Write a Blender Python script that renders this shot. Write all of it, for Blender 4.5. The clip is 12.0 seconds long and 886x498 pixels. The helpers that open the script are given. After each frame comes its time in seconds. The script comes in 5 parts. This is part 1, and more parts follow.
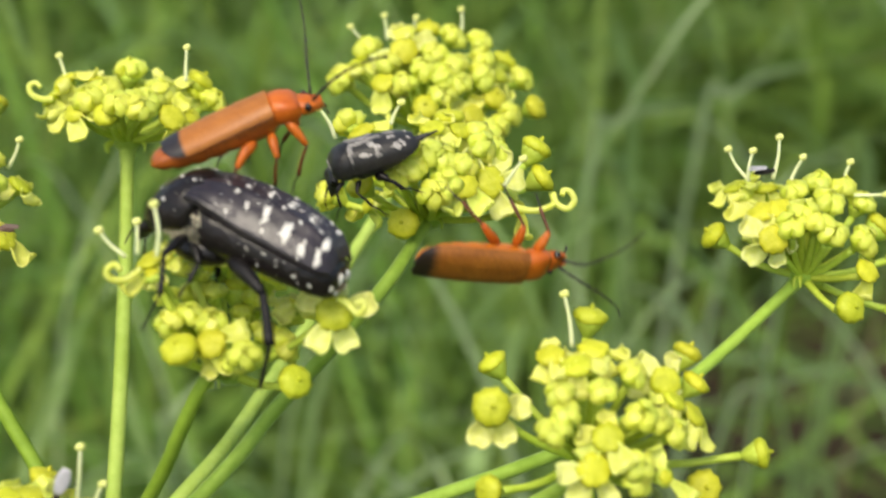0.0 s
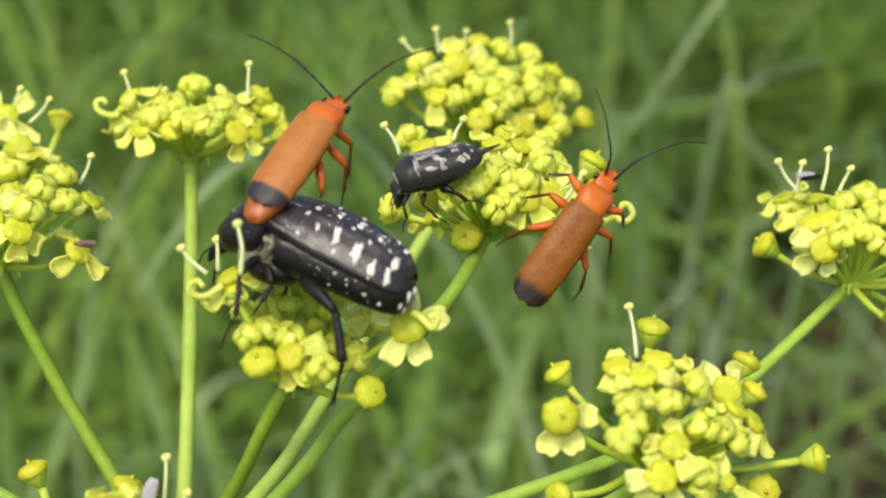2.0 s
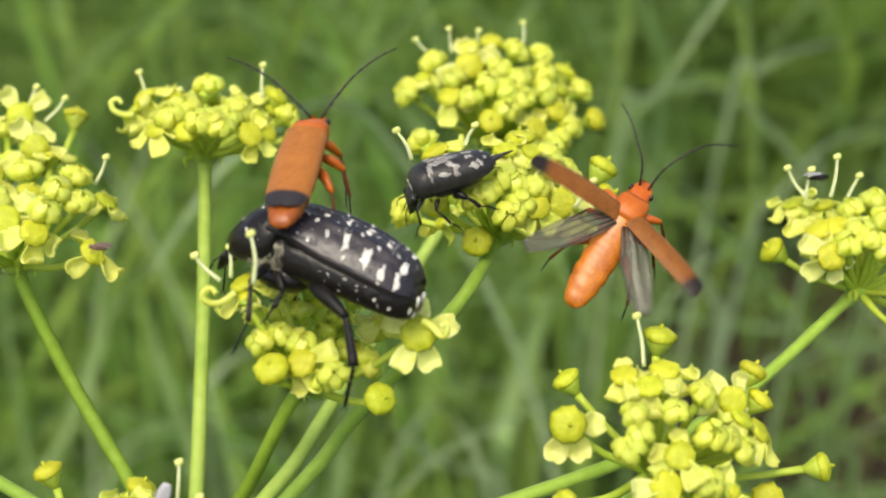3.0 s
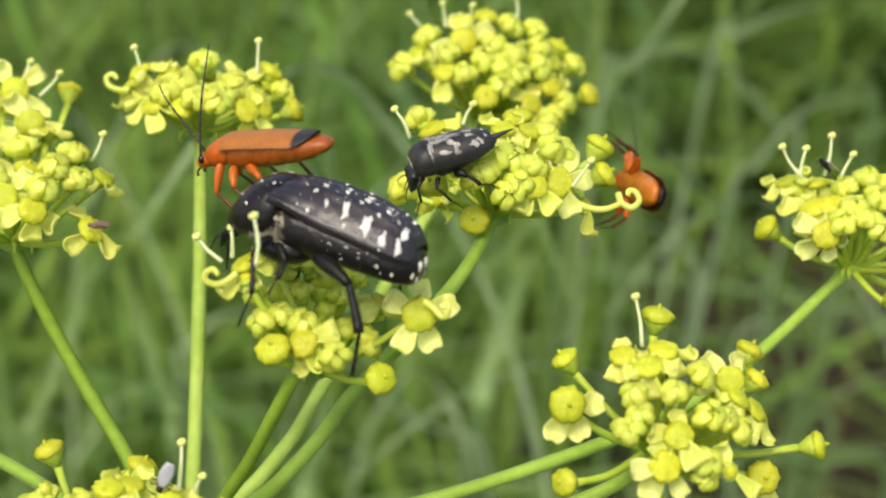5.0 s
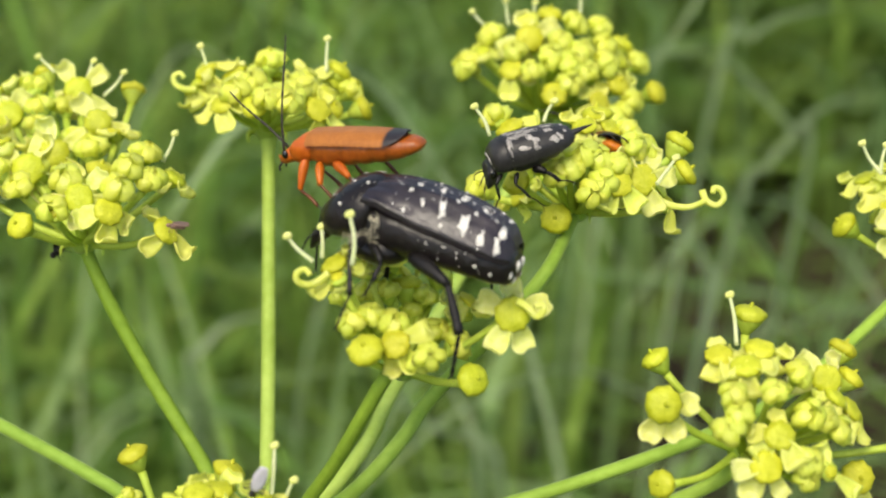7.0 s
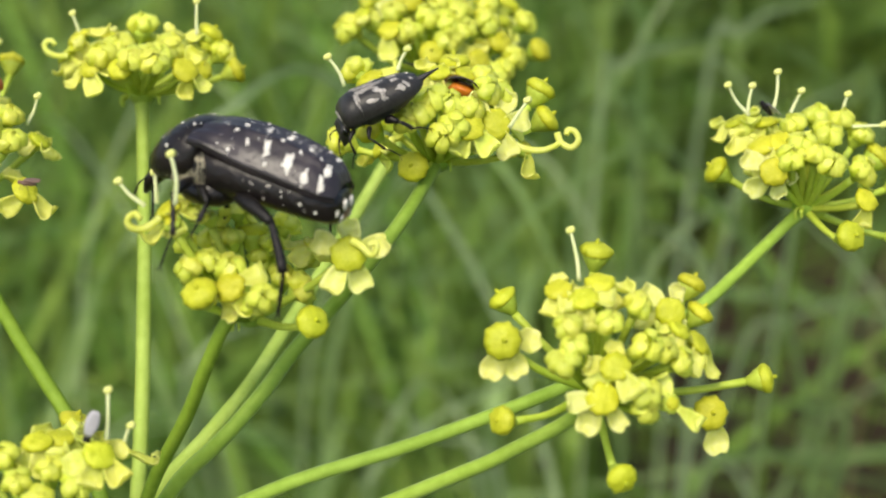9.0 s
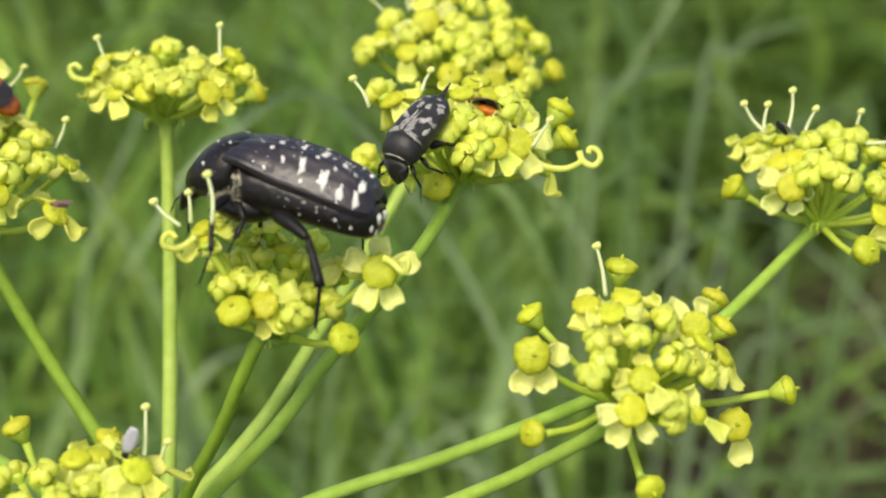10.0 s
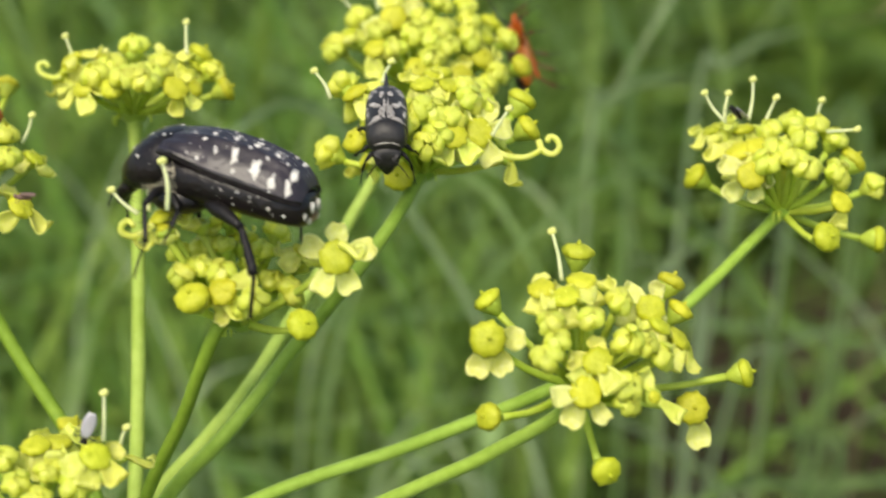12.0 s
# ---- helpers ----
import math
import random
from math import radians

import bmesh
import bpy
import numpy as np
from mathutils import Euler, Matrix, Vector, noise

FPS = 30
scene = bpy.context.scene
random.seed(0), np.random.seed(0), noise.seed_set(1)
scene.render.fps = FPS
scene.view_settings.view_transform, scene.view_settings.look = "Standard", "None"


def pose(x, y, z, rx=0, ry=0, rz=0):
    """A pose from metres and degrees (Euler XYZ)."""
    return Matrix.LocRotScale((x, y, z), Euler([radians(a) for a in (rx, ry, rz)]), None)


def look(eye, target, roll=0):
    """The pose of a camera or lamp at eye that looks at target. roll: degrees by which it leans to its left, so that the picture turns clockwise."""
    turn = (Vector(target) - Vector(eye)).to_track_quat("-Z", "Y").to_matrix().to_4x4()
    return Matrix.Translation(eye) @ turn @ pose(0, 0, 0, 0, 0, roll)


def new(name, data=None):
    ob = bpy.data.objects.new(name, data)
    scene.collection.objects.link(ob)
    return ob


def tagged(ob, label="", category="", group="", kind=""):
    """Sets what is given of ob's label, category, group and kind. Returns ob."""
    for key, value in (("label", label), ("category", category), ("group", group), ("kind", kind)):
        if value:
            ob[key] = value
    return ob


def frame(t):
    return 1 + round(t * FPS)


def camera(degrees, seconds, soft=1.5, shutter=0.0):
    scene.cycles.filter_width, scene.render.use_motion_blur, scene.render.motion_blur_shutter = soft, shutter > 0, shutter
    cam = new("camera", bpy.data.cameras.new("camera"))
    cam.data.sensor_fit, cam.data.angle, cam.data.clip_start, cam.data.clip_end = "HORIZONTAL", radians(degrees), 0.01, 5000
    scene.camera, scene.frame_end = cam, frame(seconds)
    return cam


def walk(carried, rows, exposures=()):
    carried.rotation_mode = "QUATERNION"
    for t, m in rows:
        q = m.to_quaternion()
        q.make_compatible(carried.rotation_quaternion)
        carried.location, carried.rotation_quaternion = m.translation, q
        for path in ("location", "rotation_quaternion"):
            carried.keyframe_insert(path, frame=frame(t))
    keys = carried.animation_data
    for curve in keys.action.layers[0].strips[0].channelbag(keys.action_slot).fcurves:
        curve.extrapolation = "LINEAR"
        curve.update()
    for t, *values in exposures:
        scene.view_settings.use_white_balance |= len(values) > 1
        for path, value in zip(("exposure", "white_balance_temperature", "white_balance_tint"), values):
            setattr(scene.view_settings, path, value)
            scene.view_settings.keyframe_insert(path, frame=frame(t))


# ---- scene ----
# An umbel of yellow flowers in a meadow with beetles on it, at true size.
cam = camera(30, 12.0, soft=2.1, shutter=0.4)
cam.data.dof.use_dof = True
cam.data.dof.focus_distance = 0.095
cam.data.dof.aperture_fstop = 47.0
PATH = [
    (0, pose(0.00476, 0.00137, 0.39532, 63.32, 0.53, 0.41)),
    (0.5, pose(0.00778, 0.00297, 0.39320, 62.78, 1.65, 0.57)),
    (1, pose(0.00573, 0.00167, 0.39617, 63.01, 1.43, 0.53)),
    (1.5, pose(0.00516, 0.00074, 0.39641, 62.71, 1.52, 1.04)),
    (2, pose(0.00128, -0.00073, 0.39799, 62.91, 0.84, 0.34)),
    (2.5, pose(0.00332, -0.00025, 0.39751, 62.38, 1.05, 0.93)),
    (2.7, pose(0.00131, -0.00078, 0.39925, 62.20, 0.83, 1.02)),
    (4.3, pose(0.00222, 0.00096, 0.40158, 60.27, 0.29, 0.83)),
    (4.5, pose(0.00187, 0.00031, 0.40128, 60.39, 0.64, 0.08)),
    (5, pose(-0.00005, -0.00038, 0.40169, 60.33, 0.05, 0.20)),
    (5.5, pose(0.00000, 0.00000, 0.40000, 60.00, -0.00, 0.00)),
    (6, pose(0.00426, 0.00006, 0.39728, 60.16, 1.17, 0.09)),
    (6.5, pose(-0.00163, -0.00017, 0.40207, 60.07, 0.98, -0.08)),
    (7, pose(-0.00571, 0.00069, 0.40074, 60.49, 0.08, -0.39)),
    (7.5, pose(-0.00105, 0.00200, 0.39875, 59.92, 0.71, -0.19)),
    (7.7, pose(-0.00029, -0.00040, 0.39758, 60.76, 0.75, -0.53)),
    (9.3, pose(0.00549, -0.00126, 0.39625, 61.92, 2.44, 0.08)),
    (9.5, pose(0.00461, -0.00130, 0.39650, 62.26, 2.40, -0.75)),
    (10, pose(0.00276, -0.00293, 0.39682, 62.29, 2.42, -0.56)),
    (10.5, pose(0.00251, -0.00447, 0.39715, 62.46, 2.47, -0.87)),
    (11, pose(0.00316, -0.00399, 0.39638, 62.95, 2.47, -0.74)),
    (11.5, pose(0.00212, -0.00509, 0.39791, 63.04, 2.37, -0.97)),
    (12, pose(0.00556, -0.00449, 0.39534, 63.02, 3.03, -0.50)),
]
walk(cam, PATH, exposures=[(0.0, 0.42), (4.3, 0.39), (7.7, 0.39), (9.3, 0.36), (12.0, 0.34)])

# ---- world and light ----
SUN_UP, SUN_TURN = 60.0, 200.0          # degrees: height, and bearing from north (+y) clockwise
world = bpy.data.worlds.new("sky")
scene.world = world
world.use_nodes = True
wn = world.node_tree
sky = wn.nodes.new("ShaderNodeTexSky")
sky.sky_type = "NISHITA"
sky.sun_disc = False
sky.sun_elevation = radians(SUN_UP)
sky.sun_rotation = radians(SUN_TURN)
sky.air_density, sky.dust_density, sky.ozone_density = 1.0, 3.0, 1.0
wn.links.new(sky.outputs[0], wn.nodes["Background"].inputs[0])
wn.nodes["Background"].inputs[1].default_value = 0.185
sun_data = bpy.data.lights.new("sun", "SUN")
sun_data.energy, sun_data.angle, sun_data.color = 1.75, radians(25), (1.0, 0.96, 0.88)
sun = new("sun", sun_data)
sun_way = Vector((math.sin(radians(SUN_TURN)) * math.cos(radians(SUN_UP)), math.cos(radians(SUN_TURN)) * math.cos(radians(SUN_UP)), math.sin(radians(SUN_UP))))
sun.matrix_world = look(sun_way * 3, (0, 0, 0))
scene.view_settings.use_white_balance = True
scene.view_settings.white_balance_temperature = 7150
scene.view_settings.white_balance_tint = 5.0

MM = 0.001
SLOPE = pose(0, 0, 0.40, -30)           # the plant's axes: x across, y away, z up, leaning with the slope of the view


def at(p):
    """A place given in millimetres in the plant's axes."""
    return SLOPE @ (Vector(p) * MM)


# ---- materials ----
def mat(name, c1, c2, scale=900.0, rough=0.5, bump=0.0, bump_scale=None, shine=0.5, through_light=0.0, vary=0.0, metal=0.0, c3=None, blade=0.0):
    """Two or three colours mixed by noise at two scales, fine relief, and light let through for leaves and petals."""
    m = bpy.data.materials.new(name)
    m.use_nodes = True
    nt = m.node_tree
    n, link = nt.nodes, nt.links.new
    b = n["Principled BSDF"]
    tc = n.new("ShaderNodeTexCoord")
    n1 = n.new("ShaderNodeTexNoise")
    n1.inputs["Scale"].default_value, n1.inputs["Detail"].default_value = scale, 4
    n2 = n.new("ShaderNodeTexNoise")
    n2.inputs["Scale"].default_value, n2.inputs["Detail"].default_value = scale * 5.3, 3
    link(tc.outputs["Object"], n1.inputs["Vector"])
    link(tc.outputs["Object"], n2.inputs["Vector"])
    add = n.new("ShaderNodeMath")
    add.operation = "MULTIPLY_ADD"
    add.inputs[1].default_value = 0.45
    link(n2.outputs["Fac"], add.inputs[0])
    mul = n.new("ShaderNodeMath")
    mul.operation = "MULTIPLY"
    mul.inputs[1].default_value = 0.6
    link(n1.outputs["Fac"], mul.inputs[0])
    link(mul.outputs[0], add.inputs[2])
    ramp = n.new("ShaderNodeValToRGB")
    ramp.color_ramp.elements[0].position, ramp.color_ramp.elements[1].position = 0.36, 0.68
    ramp.color_ramp.elements[0].color, ramp.color_ramp.elements[1].color = (*c1, 1), (*c2, 1)
    if c3:
        e = ramp.color_ramp.elements.new(0.8)
        e.color = (*c3, 1)
    link(add.outputs[0], ramp.inputs[0])
    colour = ramp.outputs[0]
    if vary or blade:
        info = n.new("ShaderNodeNewGeometry" if blade else "ShaderNodeObjectInfo")
        pick = info.outputs["Random Per Island" if blade else "Random"]
        vary = vary or blade
        rng = n.new("ShaderNodeMapRange")
        rng.inputs["To Min"].default_value, rng.inputs["To Max"].default_value = 1 - vary, 1 + vary * 0.6
        link(pick, rng.inputs["Value"])
        hsv = n.new("ShaderNodeHueSaturation")
        link(rng.outputs[0], hsv.inputs["Value"])
        hue = n.new("ShaderNodeMapRange")
        hue.inputs["To Min"].default_value, hue.inputs["To Max"].default_value = (0.492, 0.525) if blade else (0.5 - vary * 0.06, 0.5 + vary * 0.10)
        wob = n.new("ShaderNodeMath")
        wob.operation = "FRACT"
        wob7 = n.new("ShaderNodeMath")
        wob7.operation = "MULTIPLY"
        wob7.inputs[1].default_value = 7.31
        link(pick, wob7.inputs[0])
        link(wob7.outputs[0], wob.inputs[0])
        link(wob.outputs[0], hue.inputs["Value"])
        link(hue.outputs[0], hsv.inputs["Hue"])
        link(colour, hsv.inputs["Color"])
        colour = hsv.outputs[0]
    link(colour, b.inputs["Base Color"])
    b.inputs["Roughness"].default_value = rough
    b.inputs["Metallic"].default_value = metal
    b.inputs["Specular IOR Level"].default_value = shine
    if bump:
        n3 = n.new("ShaderNodeTexNoise")
        n3.inputs["Scale"].default_value, n3.inputs["Detail"].default_value = bump_scale or scale * 6, 3
        link(tc.outputs["Object"], n3.inputs["Vector"])
        bp = n.new("ShaderNodeBump")
        bp.inputs["Strength"].default_value, bp.inputs["Distance"].default_value = bump, 0.00008
        link(n3.outputs["Fac"], bp.inputs["Height"])
        link(bp.outputs[0], b.inputs["Normal"])
    if through_light:
        tr = n.new("ShaderNodeBsdfTranslucent")
        link(colour, tr.inputs["Color"])
        mix = n.new("ShaderNodeMixShader")
        mix.inputs[0].default_value = through_light
        link(b.outputs[0], mix.inputs[1])
        link(tr.outputs[0], mix.inputs[2])
        link(mix.outputs[0], n["Material Output"].inputs[0])
    return m


def tip_dark(m, where, width, dark):
    """Darkens the far end of a wing case along its own x axis, from x = where (mm) on."""
    nt = m.node_tree
    n, link = nt.nodes, nt.links.new
    b = n["Principled BSDF"]
    src = b.inputs["Base Color"].links[0].from_socket
    tc = n.new("ShaderNodeTexCoord")
    sep = n.new("ShaderNodeSeparateXYZ")
    link(tc.outputs["Object"], sep.inputs[0])
    rng = n.new("ShaderNodeMapRange")
    rng.interpolation_type = "SMOOTHSTEP"
    rng.inputs["From Min"].default_value, rng.inputs["From Max"].default_value = where * MM, (where - width) * MM
    link(sep.outputs[0], rng.inputs["Value"])
    mix = n.new("ShaderNodeMix")
    mix.data_type = "RGBA"
    link(rng.outputs[0], mix.inputs[0])
    link(src, mix.inputs[6])
    mix.inputs[7].default_value = (*dark, 1)
    link(mix.outputs[2], b.inputs["Base Color"])
    return m


M_PETAL = mat("petal", (0.82, 0.85, 0.11), (0.94, 0.94, 0.30), 700, 0.40, 0.25, 4000, 0.5, 0.42, 0.10)
M_PETAL_TIP = mat("pale_petal", (0.83, 0.86, 0.13), (0.94, 0.94, 0.33), 700, 0.42, 0.25, 4000, 0.45, 0.42, 0.06)
M_BUD = mat("bud_petal", (0.77, 0.82, 0.065), (0.91, 0.93, 0.20), 900, 0.36, 0.45, 3500, 0.5, 0.38, 0.10)
M_DISC = mat("flower_disc", (0.44, 0.46, 0.014), (0.62, 0.62, 0.045), 1500, 0.50, 0.8, 5000, 0.35, 0.08, 0.14)
M_OVARY = mat("ovary", (0.45, 0.57, 0.05), (0.58, 0.69, 0.10), 900, 0.5, 0.2, 4000, 0.4, 0.15, 0.12)
M_STEM = mat("stem", (0.25, 0.38, 0.035), (0.37, 0.52, 0.075), 260, 0.6, 0.4, 3000, 0.25, 0.12, 0.14)
M_STEM.node_tree.nodes["Principled BSDF"].inputs["Sheen Weight"].default_value = 0.15
# the same stem with shade painted into its colour, for the shaded rays
M_STEM_SHADED = mat("shaded_stem", (0.17, 0.29, 0.022), (0.26, 0.40, 0.045), 260, 0.6, 0.4, 3000, 0.25, 0.12, 0.08)
# the same stem painted lighter, for the rays that catch the light
M_STEM_LIT = mat("lit_stem", (0.33, 0.46, 0.070), (0.46, 0.60, 0.130), 260, 0.6, 0.4, 3000, 0.25, 0.12, 0.06)
M_STAMEN = mat("stamen", (0.74, 0.80, 0.38), (0.86, 0.88, 0.55), 900, 0.5, 0.1, 4000, 0.4, 0.25)
M_ANTHER = mat("anther", (0.66, 0.70, 0.18), (0.80, 0.80, 0.30), 2500, 0.6, 0.4, 9000, 0.3, 0.1)
M_BLACK = mat("black_shell", (0.006, 0.005, 0.005), (0.015, 0.011, 0.011), 600, 0.28, 0.9, 2200, 0.28)
M_ELYTRON = mat("dark_wing_case", (0.011, 0.008, 0.011), (0.035, 0.027, 0.034), 420, 0.34, 0.9, 2000, 0.46)
M_SPOT = mat("white_scale_spot", (0.50, 0.47, 0.42), (0.78, 0.75, 0.69), 2500, 0.75, 0.6, 9000, 0.2)
M_HAIR = mat("pale_hair", (0.30, 0.26, 0.18), (0.62, 0.57, 0.43), 2500, 0.7, 0.0, None, 0.2)
M_LEG = mat("black_leg", (0.005, 0.004, 0.004), (0.014, 0.012, 0.011), 900, 0.40, 0.5, 5000, 0.24)
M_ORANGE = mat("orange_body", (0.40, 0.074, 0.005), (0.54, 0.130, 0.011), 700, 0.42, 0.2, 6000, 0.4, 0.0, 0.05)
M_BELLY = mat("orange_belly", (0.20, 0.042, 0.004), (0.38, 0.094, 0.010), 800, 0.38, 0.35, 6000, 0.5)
M_BELLY_BRIGHT = mat("bright_orange_belly", (0.36, 0.085, 0.006), (0.60, 0.19, 0.015), 1100, 0.34, 0.35, 6000, 0.55)
M_CASE = tip_dark(mat("orange_wing_case", (0.29, 0.092, 0.012), (0.40, 0.138, 0.022), 900, 0.44, 0.2, 4500, 0.45), -4.95, 0.30, (0.020, 0.015, 0.016))
M_CASE_BROWN = tip_dark(mat("brown_wing_case", (0.17, 0.052, 0.007), (0.27, 0.093, 0.013), 900, 0.44, 0.5, 4500, 0.32), -4.75, 0.75, (0.018, 0.011, 0.008))
M_DUSK = mat("dark_feeler", (0.012, 0.010, 0.009), (0.035, 0.024, 0.018), 1500, 0.45, 0.3, 9000, 0.4)
M_SHIN = mat("brown_shin", (0.06, 0.019, 0.006), (0.14, 0.040, 0.009), 1500, 0.4, 0.2, 9000, 0.4)
M_EYE = mat("black_eye", (0.004, 0.004, 0.004), (0.008, 0.008, 0.008), 2000, 0.12, 0.0, None, 0.6)
M_MORD = mat("grey_black_shell", (0.012, 0.011, 0.011), (0.034, 0.031, 0.030), 900, 0.42, 0.25, 9000, 0.35)
M_PALE = mat("grey_down_patch", (0.10, 0.092, 0.086), (0.52, 0.48, 0.44), 1300, 0.7, 0.8, 9000, 0.25)
M_GREYWING = mat("grey_fly_wing", (0.48, 0.46, 0.50), (0.62, 0.60, 0.63), 1800, 0.35, 0.2, 6000, 0.5, 0.2)
M_BROWNFLY = mat("brown_fly", (0.10, 0.055, 0.04), (0.30, 0.18, 0.13), 2500, 0.5, 0.3, 9000, 0.4)
M_SOIL = mat("soil", (0.018, 0.014, 0.009), (0.060, 0.044, 0.026), 14, 0.9, 0.8, 120, 0.2, c3=(0.045, 0.055, 0.02))
M_TURF = mat("turf", (0.050, 0.075, 0.018), (0.12, 0.17, 0.040), 14, 0.9, 0.8, 120, 0.2, c3=(0.10, 0.085, 0.04))
M_GRASS = mat("grass", (0.086, 0.162, 0.021), (0.250, 0.362, 0.062), 9, 0.6, 0.2, 500, 0.25, 0.3, blade=0.5)
M_GRASS_PALE = mat("pale_grass", (0.18, 0.30, 0.090), (0.33, 0.445, 0.170), 12, 0.5, 0.2, 500, 0.3, 0.25, blade=0.3)
M_WISP = mat("bleached_grass", (0.30, 0.41, 0.19), (0.51, 0.60, 0.35), 12, 0.45, 0.2, 500, 0.4, 0.2)
M_STRAW = mat("dry_grass", (0.22, 0.17, 0.09), (0.36, 0.30, 0.17), 20, 0.6, 0.2, 500, 0.3, 0.2)


def wing_material():
    m = mat("smoky_wing", (0.07, 0.06, 0.045), (0.15, 0.13, 0.10), 700, 0.3, 0.4, 3000, 0.6)
    nt = m.node_tree
    clear = nt.nodes.new("ShaderNodeBsdfTransparent")
    mix = nt.nodes.new("ShaderNodeMixShader")
    mix.inputs[0].default_value = 0.42
    nt.links.new(clear.outputs[0], mix.inputs[1])
    nt.links.new(nt.nodes["Principled BSDF"].outputs[0], mix.inputs[2])
    nt.links.new(mix.outputs[0], nt.nodes["Material Output"].inputs[0])
    return m


M_WING = wing_material()


# ---- mesh helpers (all lengths in millimetres until the mesh is made) ----
def mesh_of(name, bm, material):
    bmesh.ops.recalc_face_normals(bm, faces=bm.faces)
    for f in bm.faces:
        f.smooth = True
    bmesh.ops.scale(bm, vec=(MM, MM, MM), verts=bm.verts)
    me = bpy.data.meshes.new(name)
    bm.to_mesh(me)
    bm.free()
    me.materials.append(material)
    return me


def part(name, bm, material, parent, label="", m=None):
    me = bm if isinstance(bm, bpy.types.Mesh) else mesh_of(name, bm, material)
    ob = new(name, me)
    ob.parent = parent
    if m is not None:
        ob.matrix_basis = m
    return tagged(ob, label)


def thing(name, m, label, category, group=""):
    ob = new(name)
    ob.empty_display_size = 0.002
    ob.matrix_basis = m
    return tagged(ob, label, category, group)


def loft(rings, bm=None, caps=True):
    bm = bm or bmesh.new()
    rows = [[bm.verts.new(p) for p in r] for r in rings]
    n = len(rows[0])
    for a, b in zip(rows, rows[1:]):
        for i in range(n):
            bm.faces.new((a[i], a[(i + 1) % n], b[(i + 1) % n], b[i]))
    if caps:
        bm.faces.new(rows[0])
        bm.faces.new(rows[-1][::-1])
    return bm


def tube(points, radii, n=8, bm=None, rib=0.0):
    """A round tube along points, with a radius for each; rib: how deep every second line of it is sunk."""
    pts = [Vector(p) for p in points]
    if not hasattr(radii, "__len__"):
        radii = [radii] * len(pts)
    rings = []
    side = None
    for i, p in enumerate(pts):
        d = (pts[min(i + 1, len(pts) - 1)] - pts[max(i - 1, 0)]).normalized()
        if side is None:
            side = d.orthogonal().normalized()
        side = (side - d * side.dot(d)).normalized()
        up = d.cross(side)
        rings.append([p + (side * math.cos(2 * math.pi * k / n) + up * math.sin(2 * math.pi * k / n)) * radii[i] * (1 - rib * (k % 2)) for k in range(n)])
    return loft(rings, bm)


def smooth_path(points, steps=6):
    """Points on a smooth curve through the given ones."""
    p = [Vector(q) for q in points]
    p = [p[0] * 2 - p[1]] + p + [p[-1] * 2 - p[-2]]
    out = []
    for i in range(1, len(p) - 2):
        for k in range(steps):
            t = k / steps
            a, b, c, d = p[i - 1:i + 3]
            out.append(0.5 * ((2 * b) + (c - a) * t + (2 * a - 5 * b + 4 * c - d) * t * t + (3 * b - a - 3 * c + d) * t ** 3))
    return out + [p[-2]]


def ball(c, r, nu=8, nv=6, bm=None, axes=None):
    """An ellipsoid at c with radii r."""
    rings = []
    for j in range(1, nv):
        a = math.pi * j / nv
        ring = []
        for i in range(nu):
            b = 2 * math.pi * i / nu
            v = Vector((r[0] * math.sin(a) * math.cos(b), r[1] * math.sin(a) * math.sin(b), r[2] * math.cos(a)))
            ring.append(Vector(c) + (axes @ v if axes else v))
        rings.append(ring)
    return loft(rings, bm)


def sheet(fn, nu, nv, thick, bm=None):
    """A thin closed shell over the surface fn(u, v), u and v from 0 to 1."""
    bm = bm or bmesh.new()
    e = 1e-3

    def normal(u, v):
        a = fn(min(u + e, 1), v) - fn(max(u - e, 0), v)
        b = fn(u, min(v + e, 1)) - fn(u, max(v - e, 0))
        c = a.cross(b)
        return c.normalized() if c.length > 1e-12 else Vector((0, 0, 1))
    top, low = [], []
    for i in range(nu + 1):
        rt, rl = [], []
        for j in range(nv + 1):
            u, v = i / nu, j / nv
            p, q = fn(u, v), normal(min(max(u, 0.02), 0.98), min(max(v, 0.02), 0.98))
            rt.append(bm.verts.new(p + q * thick / 2))
            rl.append(bm.verts.new(p - q * thick / 2))
        top.append(rt)
        low.append(rl)
    for i in range(nu):
        for j in range(nv):
            bm.faces.new((top[i][j], top[i + 1][j], top[i + 1][j + 1], top[i][j + 1]))
            bm.faces.new((low[i][j], low[i][j + 1], low[i + 1][j + 1], low[i + 1][j]))
    for i in range(nu):
        bm.faces.new((top[i][0], low[i][0], low[i + 1][0], top[i + 1][0]))
        bm.faces.new((top[i][nv], top[i + 1][nv], low[i + 1][nv], low[i][nv]))
    for j in range(nv):
        bm.faces.new((top[0][j], top[0][j + 1], low[0][j + 1], low[0][j]))
        bm.faces.new((top[nu][j], low[nu][j], low[nu][j + 1], top[nu][j + 1]))
    return bm


def knots(x, xs, ys):
    """A smooth value at x between the knots (xs rising)."""
    if x <= xs[0]:
        return ys[0]
    for a, b, c, d in zip(xs, xs[1:], ys, ys[1:]):
        if x <= b:
            t = (x - a) / (b - a)
            return c + (d - c) * t * t * (3 - 2 * t) if abs(d - c) < 0 else c + (d - c) * (t * 0.6 + 0.4 * t * t * (3 - 2 * t))
    return ys[-1]


